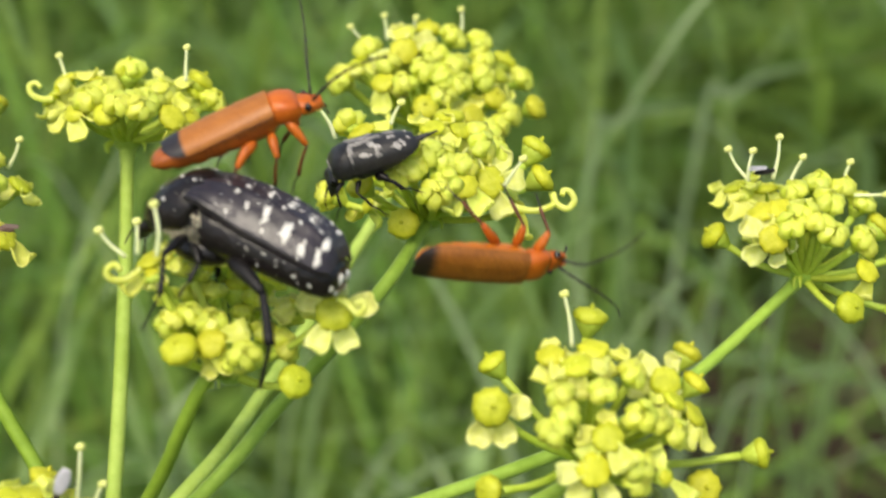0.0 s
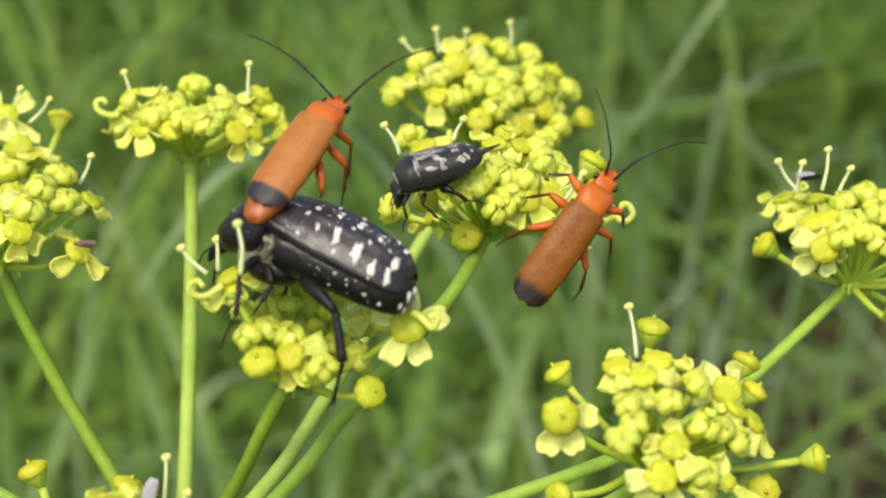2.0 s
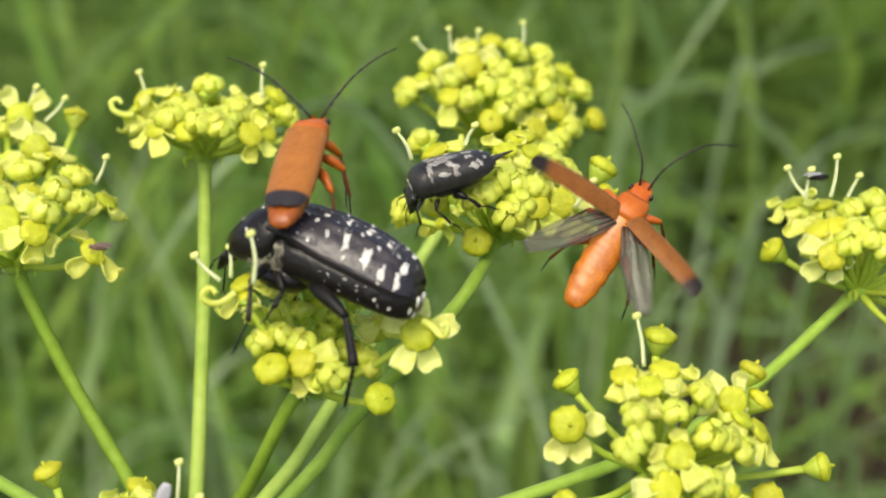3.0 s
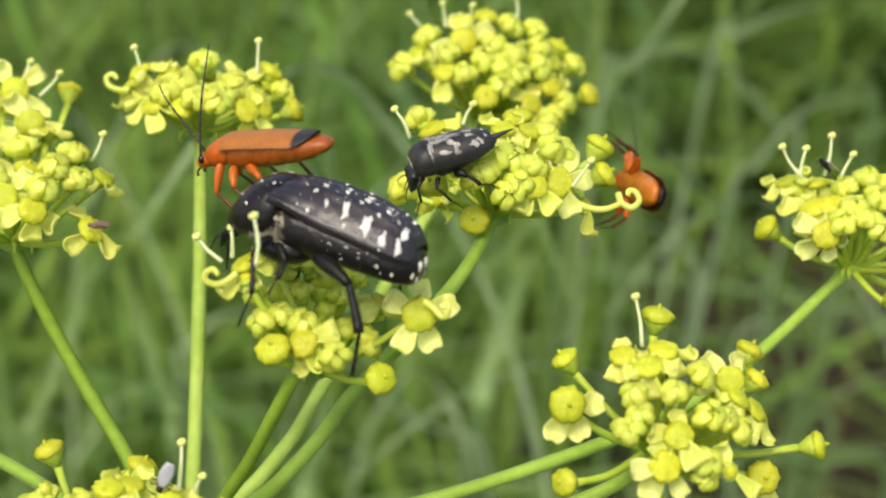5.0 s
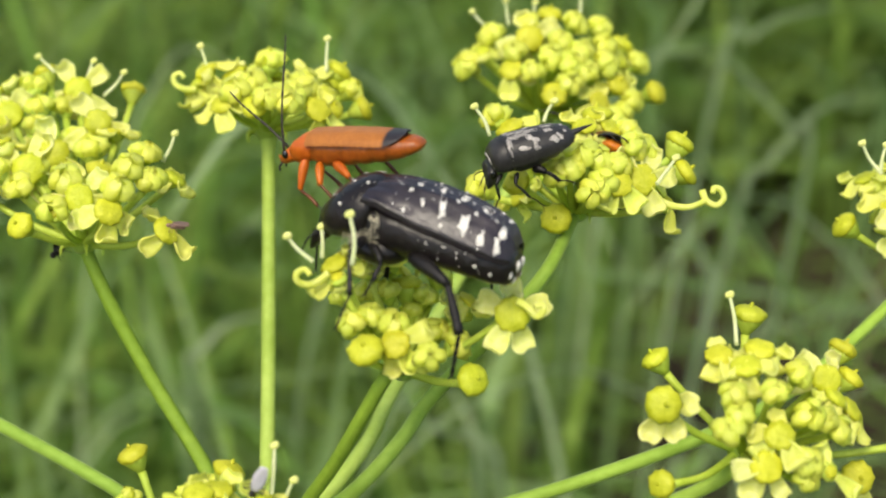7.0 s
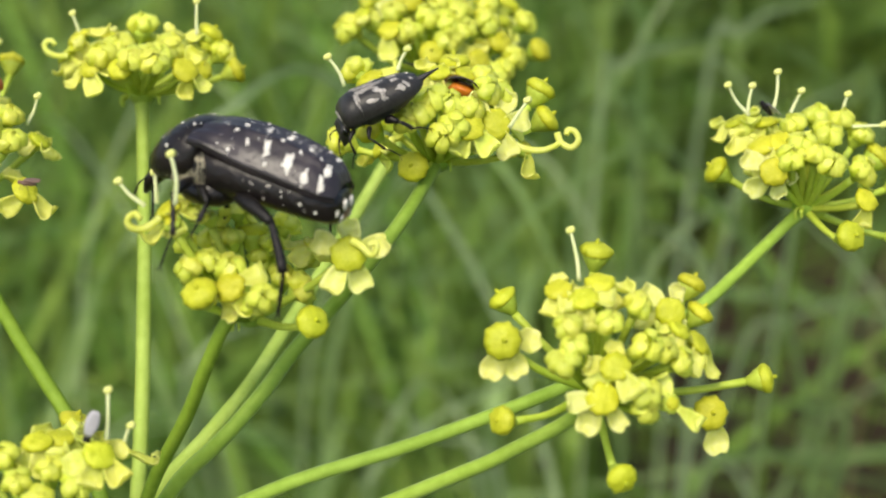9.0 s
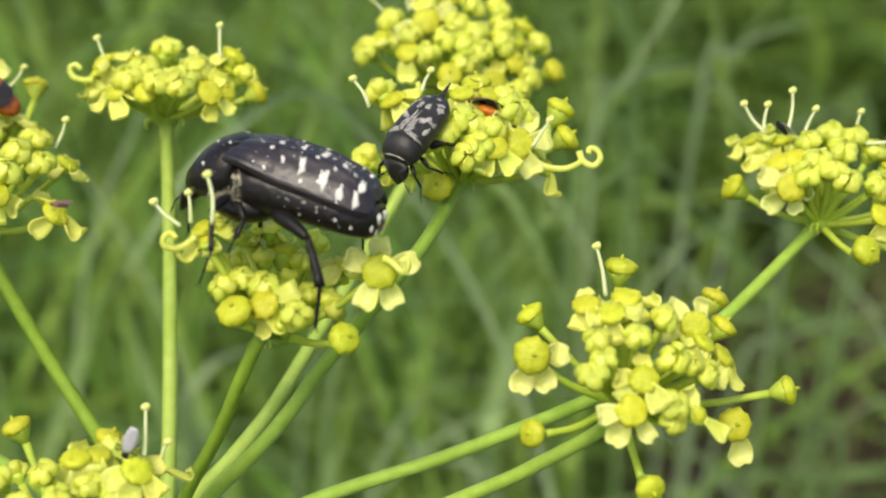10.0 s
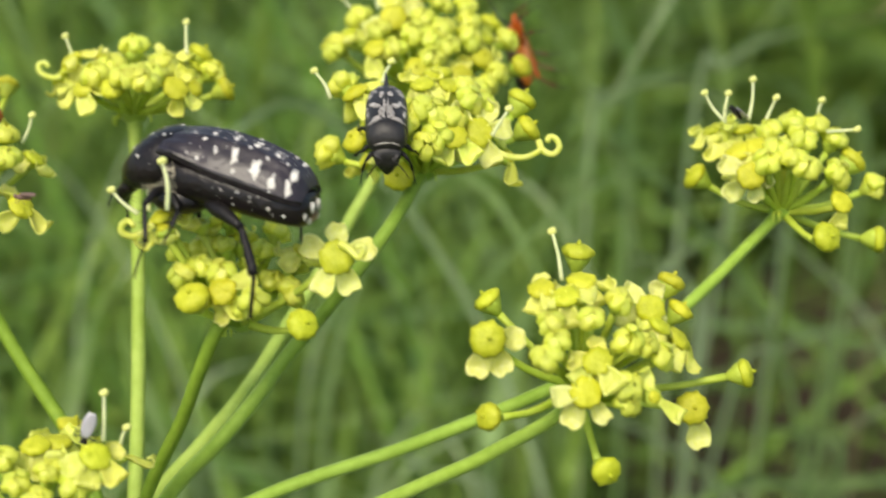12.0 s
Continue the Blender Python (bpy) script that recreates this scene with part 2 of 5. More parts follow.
# ---- ground and meadow ----
def ground():
    bm = bmesh.new()
    edges = [-60, -20, -6, -2] + [i * 0.1 - 1.0 for i in range(1, 30)] + [2.5, 4, 8, 20, 60]
    grid = [[bm.verts.new((x * 1000, y * 1000, 9 * noise.noise(Vector((x * 3, y * 3, 0))) if abs(x) < 3 and abs(y) < 3 else 0)) for y in edges] for x in edges]
    for a, b in zip(grid, grid[1:]):
        for i in range(len(edges) - 1):
            bm.faces.new((a[i], b[i], b[i + 1], a[i + 1]))
    me = mesh_of("ground", bm, M_SOIL)
    me.materials.append(M_TURF)
    for p in me.polygons:
        p.material_index = int(not (-0.9 < p.center.x < 1.0 and -0.5 < p.center.y < 1.8))
    ob = new("ground", me)
    tagged(ob, "bare brown meadow soil under tall grass", "ground", kind="structure")


def trodden(x, y):
    """A thin, trodden strip where the soil shows."""
    return 0.24 < y < 0.70 and abs(x - 0.092 - (y - 0.30) * 0.24) < 0.048 + 0.08 * (y - 0.25)


def blades(name, count, seed, area, height, width, bend, material, label, clear=None, fade=0.0, n=7):
    """Grass: many tapering, bending blades in one mesh."""
    rnd = random.Random(seed)
    verts, faces = [], []
    for _ in range(count):
        x, y = rnd.uniform(*area[0]), rnd.uniform(*area[1])
        if noise.noise(Vector((x * 8, y * 8, seed))) < rnd.uniform(-0.6, 0.02):   # the grass stands in clumps
            continue
        edge = min(x - area[0][0], area[0][1] - x, 1.0 if y < 0.6 and area[1][0] > 0 else y - area[1][0], 1.0 if area[1][1] < 0.4 else area[1][1] - y)
        if edge < fade * rnd.random():
            continue
        if clear and clear[0][0] < x < clear[0][1] and clear[1][0] < y < clear[1][1]:
            continue
        h, w, b = rnd.uniform(*height), rnd.uniform(*width), rnd.uniform(*bend)
        turn = rnd.uniform(0, 2 * math.pi)
        dx, dy = math.cos(turn), math.sin(turn)
        if dy < 0 and y < 0.42:
            dy = -dy * 0.5
        reach = 0.45 * b * h
        if (trodden(x, y) or trodden(x + dx * reach, y + dy * reach) or trodden(x + dx * reach * 1.9, y + dy * reach * 1.9)) and rnd.random() < 0.975:
            continue
        face = turn + math.pi / 2 + rnd.uniform(-0.7, 0.7)
        sx, sy = math.cos(face), math.sin(face)
        base = len(verts)
        for i in range(n + 1):
            t = i / n
            lean = b * h * t ** 1.8
            z = h * (t - 0.45 * min(b, 1.5) * t ** 2.6) - 0.004
            ww = w * (0.55 + 0.8 * t - 1.33 * t * t) / 0.67 * 0.5
            px, py = x + dx * lean, y + dy * lean
            verts += [(px - sx * ww, py - sy * ww, z), (px, py, z - ww * 0.35), (px + sx * ww, py + sy * ww, z)]
            if i:
                for k in (0, 1):
                    a = base + 3 * (i - 1) + k
                    faces.append((a, a + 1, a + 4, a + 3))
    me = bpy.data.meshes.new(name)
    me.from_pydata(verts, [], faces)
    for p in me.polygons:
        p.use_smooth = True
    me.materials.append(material)
    tagged(new(name, me), label, "grass", kind="stuff")


ground()
blades("meadow_grass", 22000, 3, ((-0.75, 0.75), (0.29, 1.7)), (0.10, 0.34), (0.0014, 0.0052), (0.2, 1.8), M_GRASS, "dense green blades of tall meadow grass", fade=0.35)
blades("pale_grass", 1300, 5, ((-0.6, 0.6), (0.27, 1.2)), (0.17, 0.37), (0.0012, 0.0032), (0.5, 2.0), M_GRASS_PALE, "thin pale blue-green arching grass blades")
blades("dry_grass", 90, 8, ((-0.6, 0.6), (0.6, 1.4)), (0.06, 0.18), (0.001, 0.0022), (0.6, 1.8), M_STRAW, "thin dry straw-coloured grass stalks")
blades("short_grass", 8500, 6, ((-0.9, 0.9), (-0.75, 0.31)), (0.05, 0.17), (0.0014, 0.0045), (0.2, 1.5), M_GRASS, "short green grass round the foot of the plant", fade=0.35)
blades("middle_grass", 42000, 12, ((-2.3, 2.3), (-1.6, 3.0)), (0.10, 0.32), (0.0030, 0.0070), (0.2, 1.7), M_GRASS, "tall green meadow grass", clear=((-0.50, 0.50), (-0.45, 1.35)), fade=1.1, n=3)
blades("distant_grass", 72000, 9, ((-5.5, 5.5), (-4.5, 7.0)), (0.10, 0.30), (0.0070, 0.0150), (0.2, 1.7), M_GRASS, "green meadow grass all around", clear=((-0.80, 0.80), (-0.65, 1.70)), n=3)


def blade_mesh(path, width, material):
    path = smooth_path(path, 8)
    verts, faces = [], []
    for i, p in enumerate(path):
        d = path[min(i + 1, len(path) - 1)] - path[max(i - 1, 0)]
        side = d.cross(Vector((0.2, 1, 0.3))).normalized() * width * MM * 0.5 * min(1.0, 0.15 + i / len(path) * 4)
        fold = Vector((0, 0.15, -0.1)).normalized() * side.length * 0.4
        verts += [p - side, p + fold, p + side]
        if i:
            a = 3 * (i - 1)
            faces += [(a, a + 1, a + 4, a + 3), (a + 1, a + 2, a + 5, a + 4)]
    me = bpy.data.meshes.new("grass_blade")
    me.from_pydata(verts, [], faces)
    for p in me.polygons:
        p.use_smooth = True
    me.materials.append(material)
    tagged(new("grass_blade", me), BLADE_LABEL[material.name], "grass blade", "arching grass blades")


BLADE_LABEL = {"bleached_grass": "long bleached grass blade arching over the meadow", "pale_grass": "broad pale blue-green grass blade bending over",
               "grass": "upright green meadow grass blade", "dry_grass": "thin dry straw-coloured grass stalk lying over"}


def arching_blade(points, width, material):
    """One blade from its tip along the given points and on down to its root in the soil."""
    way = [at(p) for p in points]
    run = way[-1] - way[-2]
    foot = Vector((way[-1].x + 0.5 * run.x, way[-1].y + 0.07, -0.004))
    blade_mesh(way + [way[-1].lerp(foot, 0.45) + Vector((0.3 * run.x, 0.01, 0)), foot], width, material)


def wisps():
    """Single pale grass blades that arch over among the others, each rooted in the soil."""
    rnd = random.Random(77)
    for _ in range(44):
        tip = Vector((rnd.uniform(-0.11, 0.17), rnd.uniform(0.20, 0.36), rnd.uniform(0.13, 0.31)))
        if trodden(tip.x, tip.y):
            continue
        go = rnd.choice((-1, 1)) * rnd.uniform(0.02, 0.06)
        rise = rnd.uniform(0.005, 0.03)
        root = Vector((tip.x + go * 1.9, tip.y + rnd.uniform(0.05, 0.12), -0.004))
        bend = tip + Vector((go * 0.8, 0.02, rise * 0.7))
        blade_mesh([tip, tip + Vector((go * 0.35, 0.006, rise)), bend, bend.lerp(root, 0.35) + Vector((go * 0.3, 0, 0.02)), root], rnd.uniform(0.7, 1.6), rnd.choice((M_WISP, M_GRASS_PALE)))


arching_blade([(36, 335, 6), (40, 341, 8), (45, 347, 7), (50, 353, 5), (53, 359, 0), (55, 365, -7)], 2.0, M_WISP)
arching_blade([(83, 335, 35), (78, 341, 34), (74, 347, 32), (70, 353, 27), (66, 359, 21), (62, 365, 14)], 1.5, M_WISP)
arching_blade([(57, 345, 47), (50, 351, 48), (45, 357, 48), (40, 363, 45), (35, 369, 39), (32, 375, 30), (29, 381, 20)], 2.6, M_GRASS_PALE)
arching_blade([(47, 335, 41), (53, 341, 43), (59, 347, 41), (65, 353, 36), (72, 359, 30), (77, 365, 23)], 1.3, M_WISP)
arching_blade([(65, 345, 44), (73, 351, 45), (79, 357, 42), (86, 363, 38), (94, 369, 35)], 1.2, M_GRASS_PALE)
arching_blade([(92, 330, -6), (82, 336, -8), (74, 342, -10), (69, 348, -13), (61, 354, -18)], 1.3, M_WISP)
arching_blade([(58, 340, -30), (65, 346, -29), (72, 352, -30), (78, 358, -32), (84, 364, -38)], 2.0, M_GRASS_PALE)
arching_blade([(47, 350, -45), (55, 356, -42), (66, 362, -41), (80, 368, -44), (100, 374, -47)], 3.2, M_GRASS_PALE)
arching_blade([(-18, 335, -24), (-11, 341, -29), (-5, 347, -34), (1, 353, -36), (8, 359, -43)], 1.8, M_WISP)
arching_blade([(-18, 345, -34), (-10, 351, -33), (-2, 357, -36), (3, 363, -40)], 1.2, M_WISP)
arching_blade([(-26, 370, -31), (-30, 376, -42), (-33, 382, -51), (-34, 388, -61)], 3.8, M_GRASS_PALE)
arching_blade([(-66, 340, -3), (-65, 346, -12), (-63, 352, -22), (-60, 358, -32), (-60, 364, -43)], 3.0, M_GRASS_PALE)
arching_blade([(-91, 335, -25), (-82, 341, -22), (-72, 347, -23), (-58, 353, -28), (-45, 359, -32), (-38, 365, -37)], 1.8, M_GRASS_PALE)
arching_blade([(-38, 335, -9), (-44, 341, -10), (-50, 347, -12), (-56, 353, -18), (-59, 359, -24)], 1.6, M_WISP)
arching_blade([(-75, 350, 3), (-79, 356, -6), (-84, 362, -18), (-91, 368, -31), (-95, 374, -43)], 2.4, M_GRASS_PALE)
arching_blade([(20, 390, 3), (16, 396, -7), (13, 402, -16), (9, 408, -28), (7, 414, -41)], 5.0, M_GRASS_PALE)
arching_blade([(35, 360, -5), (32, 366, -12), (29, 372, -23), (26, 378, -35), (25, 384, -47)], 3.4, M_GRASS)
arching_blade([(36, 345, 66), (39, 351, 61), (41, 357, 55), (43, 363, 47)], 2.4, M_GRASS_PALE)
arching_blade([(78, 335, 53), (73, 341, 53), (67, 347, 52), (62, 353, 49), (57, 359, 44)], 1.5, M_WISP)
arching_blade([(53, 330, 43), (47, 336, 44), (40, 342, 44), (36, 348, 42), (33, 354, 37)], 1.4, M_WISP)
arching_blade([(77, 345, 72), (80, 351, 63), (82, 357, 55), (83, 363, 43)], 3.2, M_GRASS)
arching_blade([(75, 320, 51), (82, 326, 52), (90, 332, 54), (100, 338, 55)], 0.8, M_STRAW)
arching_blade([(-36, 360, 69), (-38, 366, 63), (-41, 372, 55), (-42, 378, 46)], 3.0, M_GRASS)
arching_blade([(72, 345, 38), (78, 351, 37), (85, 357, 34), (94, 363, 31)], 1.6, M_GRASS_PALE)
wisps()


# ---- flowers ----
def petal_mesh(name, length, width, droop, curl, material):
    def surf(u, v):
        s = u * length
        # the blade bends down, then its tip rolls in
        x = z = 0.0
        steps = 12
        for i in range(steps):
            t = u * (i + 0.5) / steps
            ang = droop * (0.25 + t) - curl * max(0.0, t - 0.55) ** 1.2 * 3.0
            x += math.cos(ang) * s / steps
            z -= math.sin(ang) * s / steps
        w = width * 0.56 * math.sin(math.pi * (0.09 + 0.80 * u ** 1.3)) ** 0.75
        q = (v - 0.5) * 2
        # a cupped blade, its edges raised, with the tip folded in to a notch
        notch = 0.10 * length * (1 - abs(q)) * max(0.0, u - 0.75) / 0.25
        return Vector((0.42 + x - notch * 0.5, q * w, z - 0.30 * width * (1 - q * q) * math.sin(math.pi * u ** 0.8) + 0.05 * width * math.sin(7 * q + 9 * u)))
    return mesh_of(name, sheet(surf, 10, 6, 0.05), material)


def disc_mesh(name, r, high, point):
    """The domed nectar disc of a flower, with a short style on it where point is set."""
    rings = []
    for j in range(9):
        a = (j / 8) * math.pi * 0.62
        rr = r * math.sin(a + 0.10)
        zz = high * math.cos(a) - 0.1
        ring_at = []
        for k in range(20):
            b = 2 * math.pi * k / 20
            # five swollen lobes with a scalloped rim and a pitted top
            n = noise.noise(Vector((3.1 * math.cos(b) * rr / r, 3.1 * math.sin(b) * rr / r, 2.0 * zz + 7 * high)))
            f = 1 + (0.012 + 0.022 * (j > 4)) * math.cos(5 * b + 3 * n) + (0.05 * (-1) ** k if 3 < j < 7 else 0.0) + 0.08 * n
            ring_at.append(Vector((rr * f * math.cos(b), rr * f * math.sin(b), zz + r * 0.10 * n * min(1, j / 2) + 0.02 * math.cos(5 * b) * (j > 2))))
        rings.append(ring_at)
    bm = loft(rings)
    if point:
        tube([(0, 0, high - 0.3), (0, 0, high - 0.02), (0.03, 0, high + 0.14)], [0.16, 0.12, 0.06], 7, bm)
    return mesh_of(name, bm, M_DISC)


def ovary_mesh(name, r, length):
    prof = [(0.22, -length), (0.42, -length * 0.8), (0.75, -length * 0.45), (0.95, -length * 0.15), (0.7, 0.02)]
    rings = [[Vector((r * k * (1 + 0.07 * math.cos(10 * b)) * math.cos(b), r * k * (1 + 0.07 * math.cos(10 * b)) * math.sin(b), z)) for b in (2 * math.pi * i / 20 for i in range(20))] for k, z in prof]
    return mesh_of(name, loft(rings), M_OVARY)


def lobe_mesh(name, fat):
    """One petal of a closed bud, bulging out and rolled in over the middle."""
    rings = []
    for j in range(8):
        a = math.pi * (0.03 + 0.94 * j / 7)
        cx = 0.23 + 0.35 * math.sin(a) - 0.14 * max(0.0, -math.cos(a)) ** 3
        cz = 0.16 - 0.58 * math.cos(a)
        rr = (0.09 + 0.365 * math.sin(a) ** 0.65) * fat * (1.0 + 0.10 * math.sin(3.1 * j + 5 * fat))
        rings.append([Vector((cx + rr * 0.95 * math.cos(b), rr * 0.98 * math.sin(b), cz + 0.12 * math.cos(b) * math.cos(a))) * (1 + 0.10 * noise.noise(Vector((j * 0.9, 3 * math.cos(b), 3 * math.sin(b) + 9 * fat)))) for b in (2 * math.pi * k / 11 for k in range(11))])
    return mesh_of(name, loft(rings), M_BUD)


PETALS = [petal_mesh("petal", 1.75, 1.16, d, c, M_PETAL) for d, c in ((0.9, 1.9), (0.5, 2.8))] + [petal_mesh("petal", 1.85, 1.20, d, c, M_PETAL_TIP) for d, c in ((1.2, 2.2), (0.55, 3.2), (0.85, 4.2))]
M_PETAL_FRONT = mat("cream_petal", (0.84, 0.86, 0.18), (0.94, 0.94, 0.45), 700, 0.40, 0.25, 4000, 0.45, 0.42, 0.06)
PETALS_FRONT = [petal_mesh("petal", n, w, d, c, M_PETAL_FRONT) for n, w, d, c in ((1.95, 1.02, 0.45, 2.3), (1.85, 1.08, 0.8, 2.6), (2.05, 0.95, 0.25, 2.2), (1.8, 1.04, 1.1, 2.5))]
CURL = petal_mesh("petal", 2.4, 0.95, 0.15, 4.2, M_PETAL)
LOBES = [lobe_mesh("petal", f) for f in (0.98, 0.82, 1.10, 0.90)]
DISC_OPEN, DISC_CAP, DISC_BUD = disc_mesh("disc", 0.78, 0.32, False), disc_mesh("disc", 0.86, 0.50, True), disc_mesh("disc", 0.42, 0.3, False)
OVARY, OVARY_LONG = ovary_mesh("flower", 0.62, 0.8), ovary_mesh("flower", 0.78, 1.15)


def flower(umbel, place, axis, kind, rnd, big=1.0):
    """One flower of an umbel: o open, b in bud, c past bloom with a bare disc, s and t the same with one or three petals left, p a single rolled petal on its ovary."""
    turn = axis.to_track_quat("Z", "Y").to_matrix().to_4x4() @ pose(0, 0, 0, 0, 0, rnd.uniform(0, 360))
    size = big * rnd.uniform(0.95, 1.17) * (1.05 if kind == "O" else 1.0)
    m = Matrix.Translation(Vector(place) * MM) @ turn @ Matrix.Scale(size, 4)
    front = kind == "O"
    kind = kind.lower()
    if kind in "st":
        m = Matrix.Translation(Vector(place) * MM) @ axis.to_track_quat("Z", "Y").to_matrix().to_4x4() @ Matrix.Scale(size, 4)
    name = {"o": "open_flower", "b": "flower_bud", "c": "spent_flower", "p": "withered_flower", "s": "spent_flower", "t": "spent_flower"}[kind]
    core = part(name, OVARY_LONG if kind == "c" else OVARY, None, umbel, {"o": "open flower with pale yellow petals", "b": "yellow-green closed flower bud", "c": "spent flower with bare mustard disc", "p": "flower with a single rolled petal left", "s": "spent flower with one hanging pale petal", "t": "spent flower with three hanging pale petals"}[kind], m)
    if kind == "o":
        part("disc", DISC_OPEN, None, core, "domed yellow disc", Matrix.Scale(1.08, 4) if front else None)
        for k in range(5):
            if front or rnd.random() < 0.85:
                part("petal", rnd.choice(PETALS_FRONT if front else PETALS), None, core, "", pose(0, 0, 0.02 * MM, rnd.uniform(-16, 16), rnd.uniform(-12, 32), 72 * k + rnd.uniform(-12, 12)) @ Matrix.Scale(rnd.uniform(0.9, 1.1) if front else rnd.uniform(0.82, 1.08), 4))
    elif kind == "b":
        part("disc", DISC_BUD, None, core, "yellow disc between the petals", pose(0, 0, 0.1 * MM))
        for k in range(5):
            part("petal", rnd.choice(LOBES), None, core, "", pose(rnd.uniform(-0.06, 0.06) * MM, rnd.uniform(-0.06, 0.06) * MM, rnd.uniform(-0.05, 0.25) * MM, rnd.uniform(-10, 10), rnd.uniform(-12, 14), 72 * k + rnd.uniform(-11, 11)))
    elif kind == "c":
        part("disc", DISC_CAP, None, core, "mustard-yellow domed disc", pose(0, 0, 0.05 * MM))
        if rnd.random() < 0.1:
            part("petal", PETALS[2], None, core, "", pose(0, 0, 0, 0, 12, rnd.uniform(0, 360)))
    elif kind in "st":
        part("disc", DISC_CAP, None, core, "mustard-yellow domed disc", Matrix.Scale(1.15, 4))
        for turn_by in (-76,) if kind == "s" else (-112, -62, 2):
            part("petal", PETALS_FRONT[3], None, core, "", pose(0, 0, 0, 0, 4, turn_by) @ Matrix.Scale(1.3 if kind == "s" else 1.12, 4))
    else:
        part("disc", DISC_BUD, None, core, "small yellow disc")
        part("petal", CURL, None, core, "", pose(0, 0, 0, 0, -10, 0))
        part("petal", PETALS[1], None, core, "", pose(0, 0, 0, 0, 0, 150))
    return -axis * (1.15 if kind == "c" else 0.8) * size


def stamen(umbel, a, b, rnd):
    a, b = Vector(a), Vector(b)
    side = Vector((rnd.uniform(-1, 1), rnd.uniform(-1, 1), 0)) * 0.08 * (b - a).length
    pts = smooth_path([a, (a + b) / 2 + side, b], 5)
    ob = part("stamen", tube(pts, [0.13 - 0.05 * i / len(pts) for i in range(len(pts))], 7), M_STAMEN, umbel, "pale curved filament with a small anther")
    bm = ball(b + Vector((0.06, 0, 0.05)), (0.20, 0.19, 0.22), 8, 6)
    ball(b + Vector((-0.08, 0.02, 0.0)), (0.19, 0.19, 0.20), 8, 6, bm)
    part("anther", bm, M_ANTHER, ob, "two-lobed greenish anther")


def umbel(label, hub, stem, flowers, stamens, seed, thick, back=0, spread=5.0, big=1.0, ray=None):
    """A flower head on its ray: stem, hub, one stalk to each flower, the flowers and long stamens."""
    rnd = random.Random(seed)
    ob = thing("flower_umbel", SLOPE @ Matrix.Translation(Vector(hub) * MM), label, "flower head", "rays of the yellow umbel")
    pts = smooth_path(stem, 6)
    rad = [thick * (0.42 + 0.04 * min(1, i / 8) + 0.05 * i / len(pts)) for i in range(len(pts))]
    rad[0] = thick * 0.62
    # some rays take the stem colour with shade or light painted in
    part("stem", tube(pts, rad, 24, rib=0.09), ray or M_STEM, ob, "green ribbed ray, its colour darkened for shade" if ray is M_STEM_SHADED else "green ribbed ray, its colour lightened as if lit" if ray is M_STEM_LIT else "green ribbed ray")
    part("hub", ball((0, 0, 0.05), (thick * 0.95, thick * 0.95, thick * 0.8), 12, 8), M_STEM, ob, "swollen green joint")
    for k in range(4):
        a = rnd.uniform(0, 6.28)
        d = Vector((math.cos(a), math.sin(a), 0))
        part("bract", tube(smooth_path([d * thick * 0.4, d * (thick + 0.3) + Vector((0, 0, -0.2)), d * (thick + 0.4) + Vector((0, 0, -0.75))], 4), [0.16, 0.15, 0.14, 0.13, 0.12, 0.10, 0.08, 0.06, 0.03], 6), M_OVARY, ob, "thin pale bract")
    spots = [(Vector(f[:3]), f[3]) for f in flowers]
    for _ in range(back):
        a, e = rnd.uniform(0.15, math.pi - 0.15), rnd.uniform(0.75, 1.25)
        spots.append((Vector((math.cos(a) * math.cos(e), math.sin(a) * math.cos(e), math.sin(e))) * spread * rnd.uniform(0.85, 1.05), rnd.choice("bbo")))
    for p, kind in spots:
        axis = Vector((0.1, -1, 0.12)).normalized() if kind in "OST" else (p.normalized() + Vector((0, -0.25, 0.35)) + Vector((rnd.uniform(-0.2, 0.2), rnd.uniform(-0.2, 0.2), rnd.uniform(-0.2, 0.2)))).normalized()
        end = p + flower(ob, p, axis, kind, rnd, big * (0.9 if kind == "b" and big < 1 else 1.0))
        mid = end * 0.55 + Vector((0, 0, -0.04)) * p.length + Vector((rnd.uniform(-0.15, 0.15), rnd.uniform(-0.15, 0.15), rnd.uniform(-0.1, 0.1)))
        part("pedicel", tube(smooth_path([Vector((0, 0, 0)), mid, end], 4), [0.30, 0.27, 0.25, 0.23, 0.22, 0.21, 0.21, 0.22, 0.25], 7), M_OVARY, ob)
    for way in stamens:
        if len(way) == 2:
            stamen(ob, way[0], way[1], rnd)
        else:
            pts = smooth_path(way, 5)
            part("rolled_petal", tube(pts, [0.21 - 0.05 * i / len(pts) for i in range(len(pts))], 8), M_PETAL_TIP, ob, "thin pale petal rolled into a hook")
    return ob


def main_stem():
    node = Vector((-16.4, 100.0, -19.6))
    top = at(node)
    ob = thing("plant_stem", Matrix.Translation((top.x, top.y, 0)), "upright ribbed green flower stem rooted in the soil", "stem")
    h = top.z / MM
    pts = [(0, 0, -8), (1, -2, h * 0.3), (-1, 1, h * 0.65), (0, 0, h)]
    part("stalk", tube(smooth_path(pts, 6), [2.6 - 1.0 * i / 18 for i in range(19)], 16), M_STEM, ob)
    part("node", ball((0, 0, h), (2.1, 2.1, 1.7), 14, 10), M_STEM, ob, "swollen joint where the rays meet")
    ray = thing("bare_ray", SLOPE, "bare green ray of the umbel", "stem", "rays of the yellow umbel")
    part("stem", tube(smooth_path([(-31.9, 99.0, -8.4), (-26.5, 99.0, -11.4), (-23.7, 99.0, -13.2), (-20.0, 100.0, -16.7), (-16.4, 100.0, -19.6)], 6), 0.42, 12), M_STEM, ray)


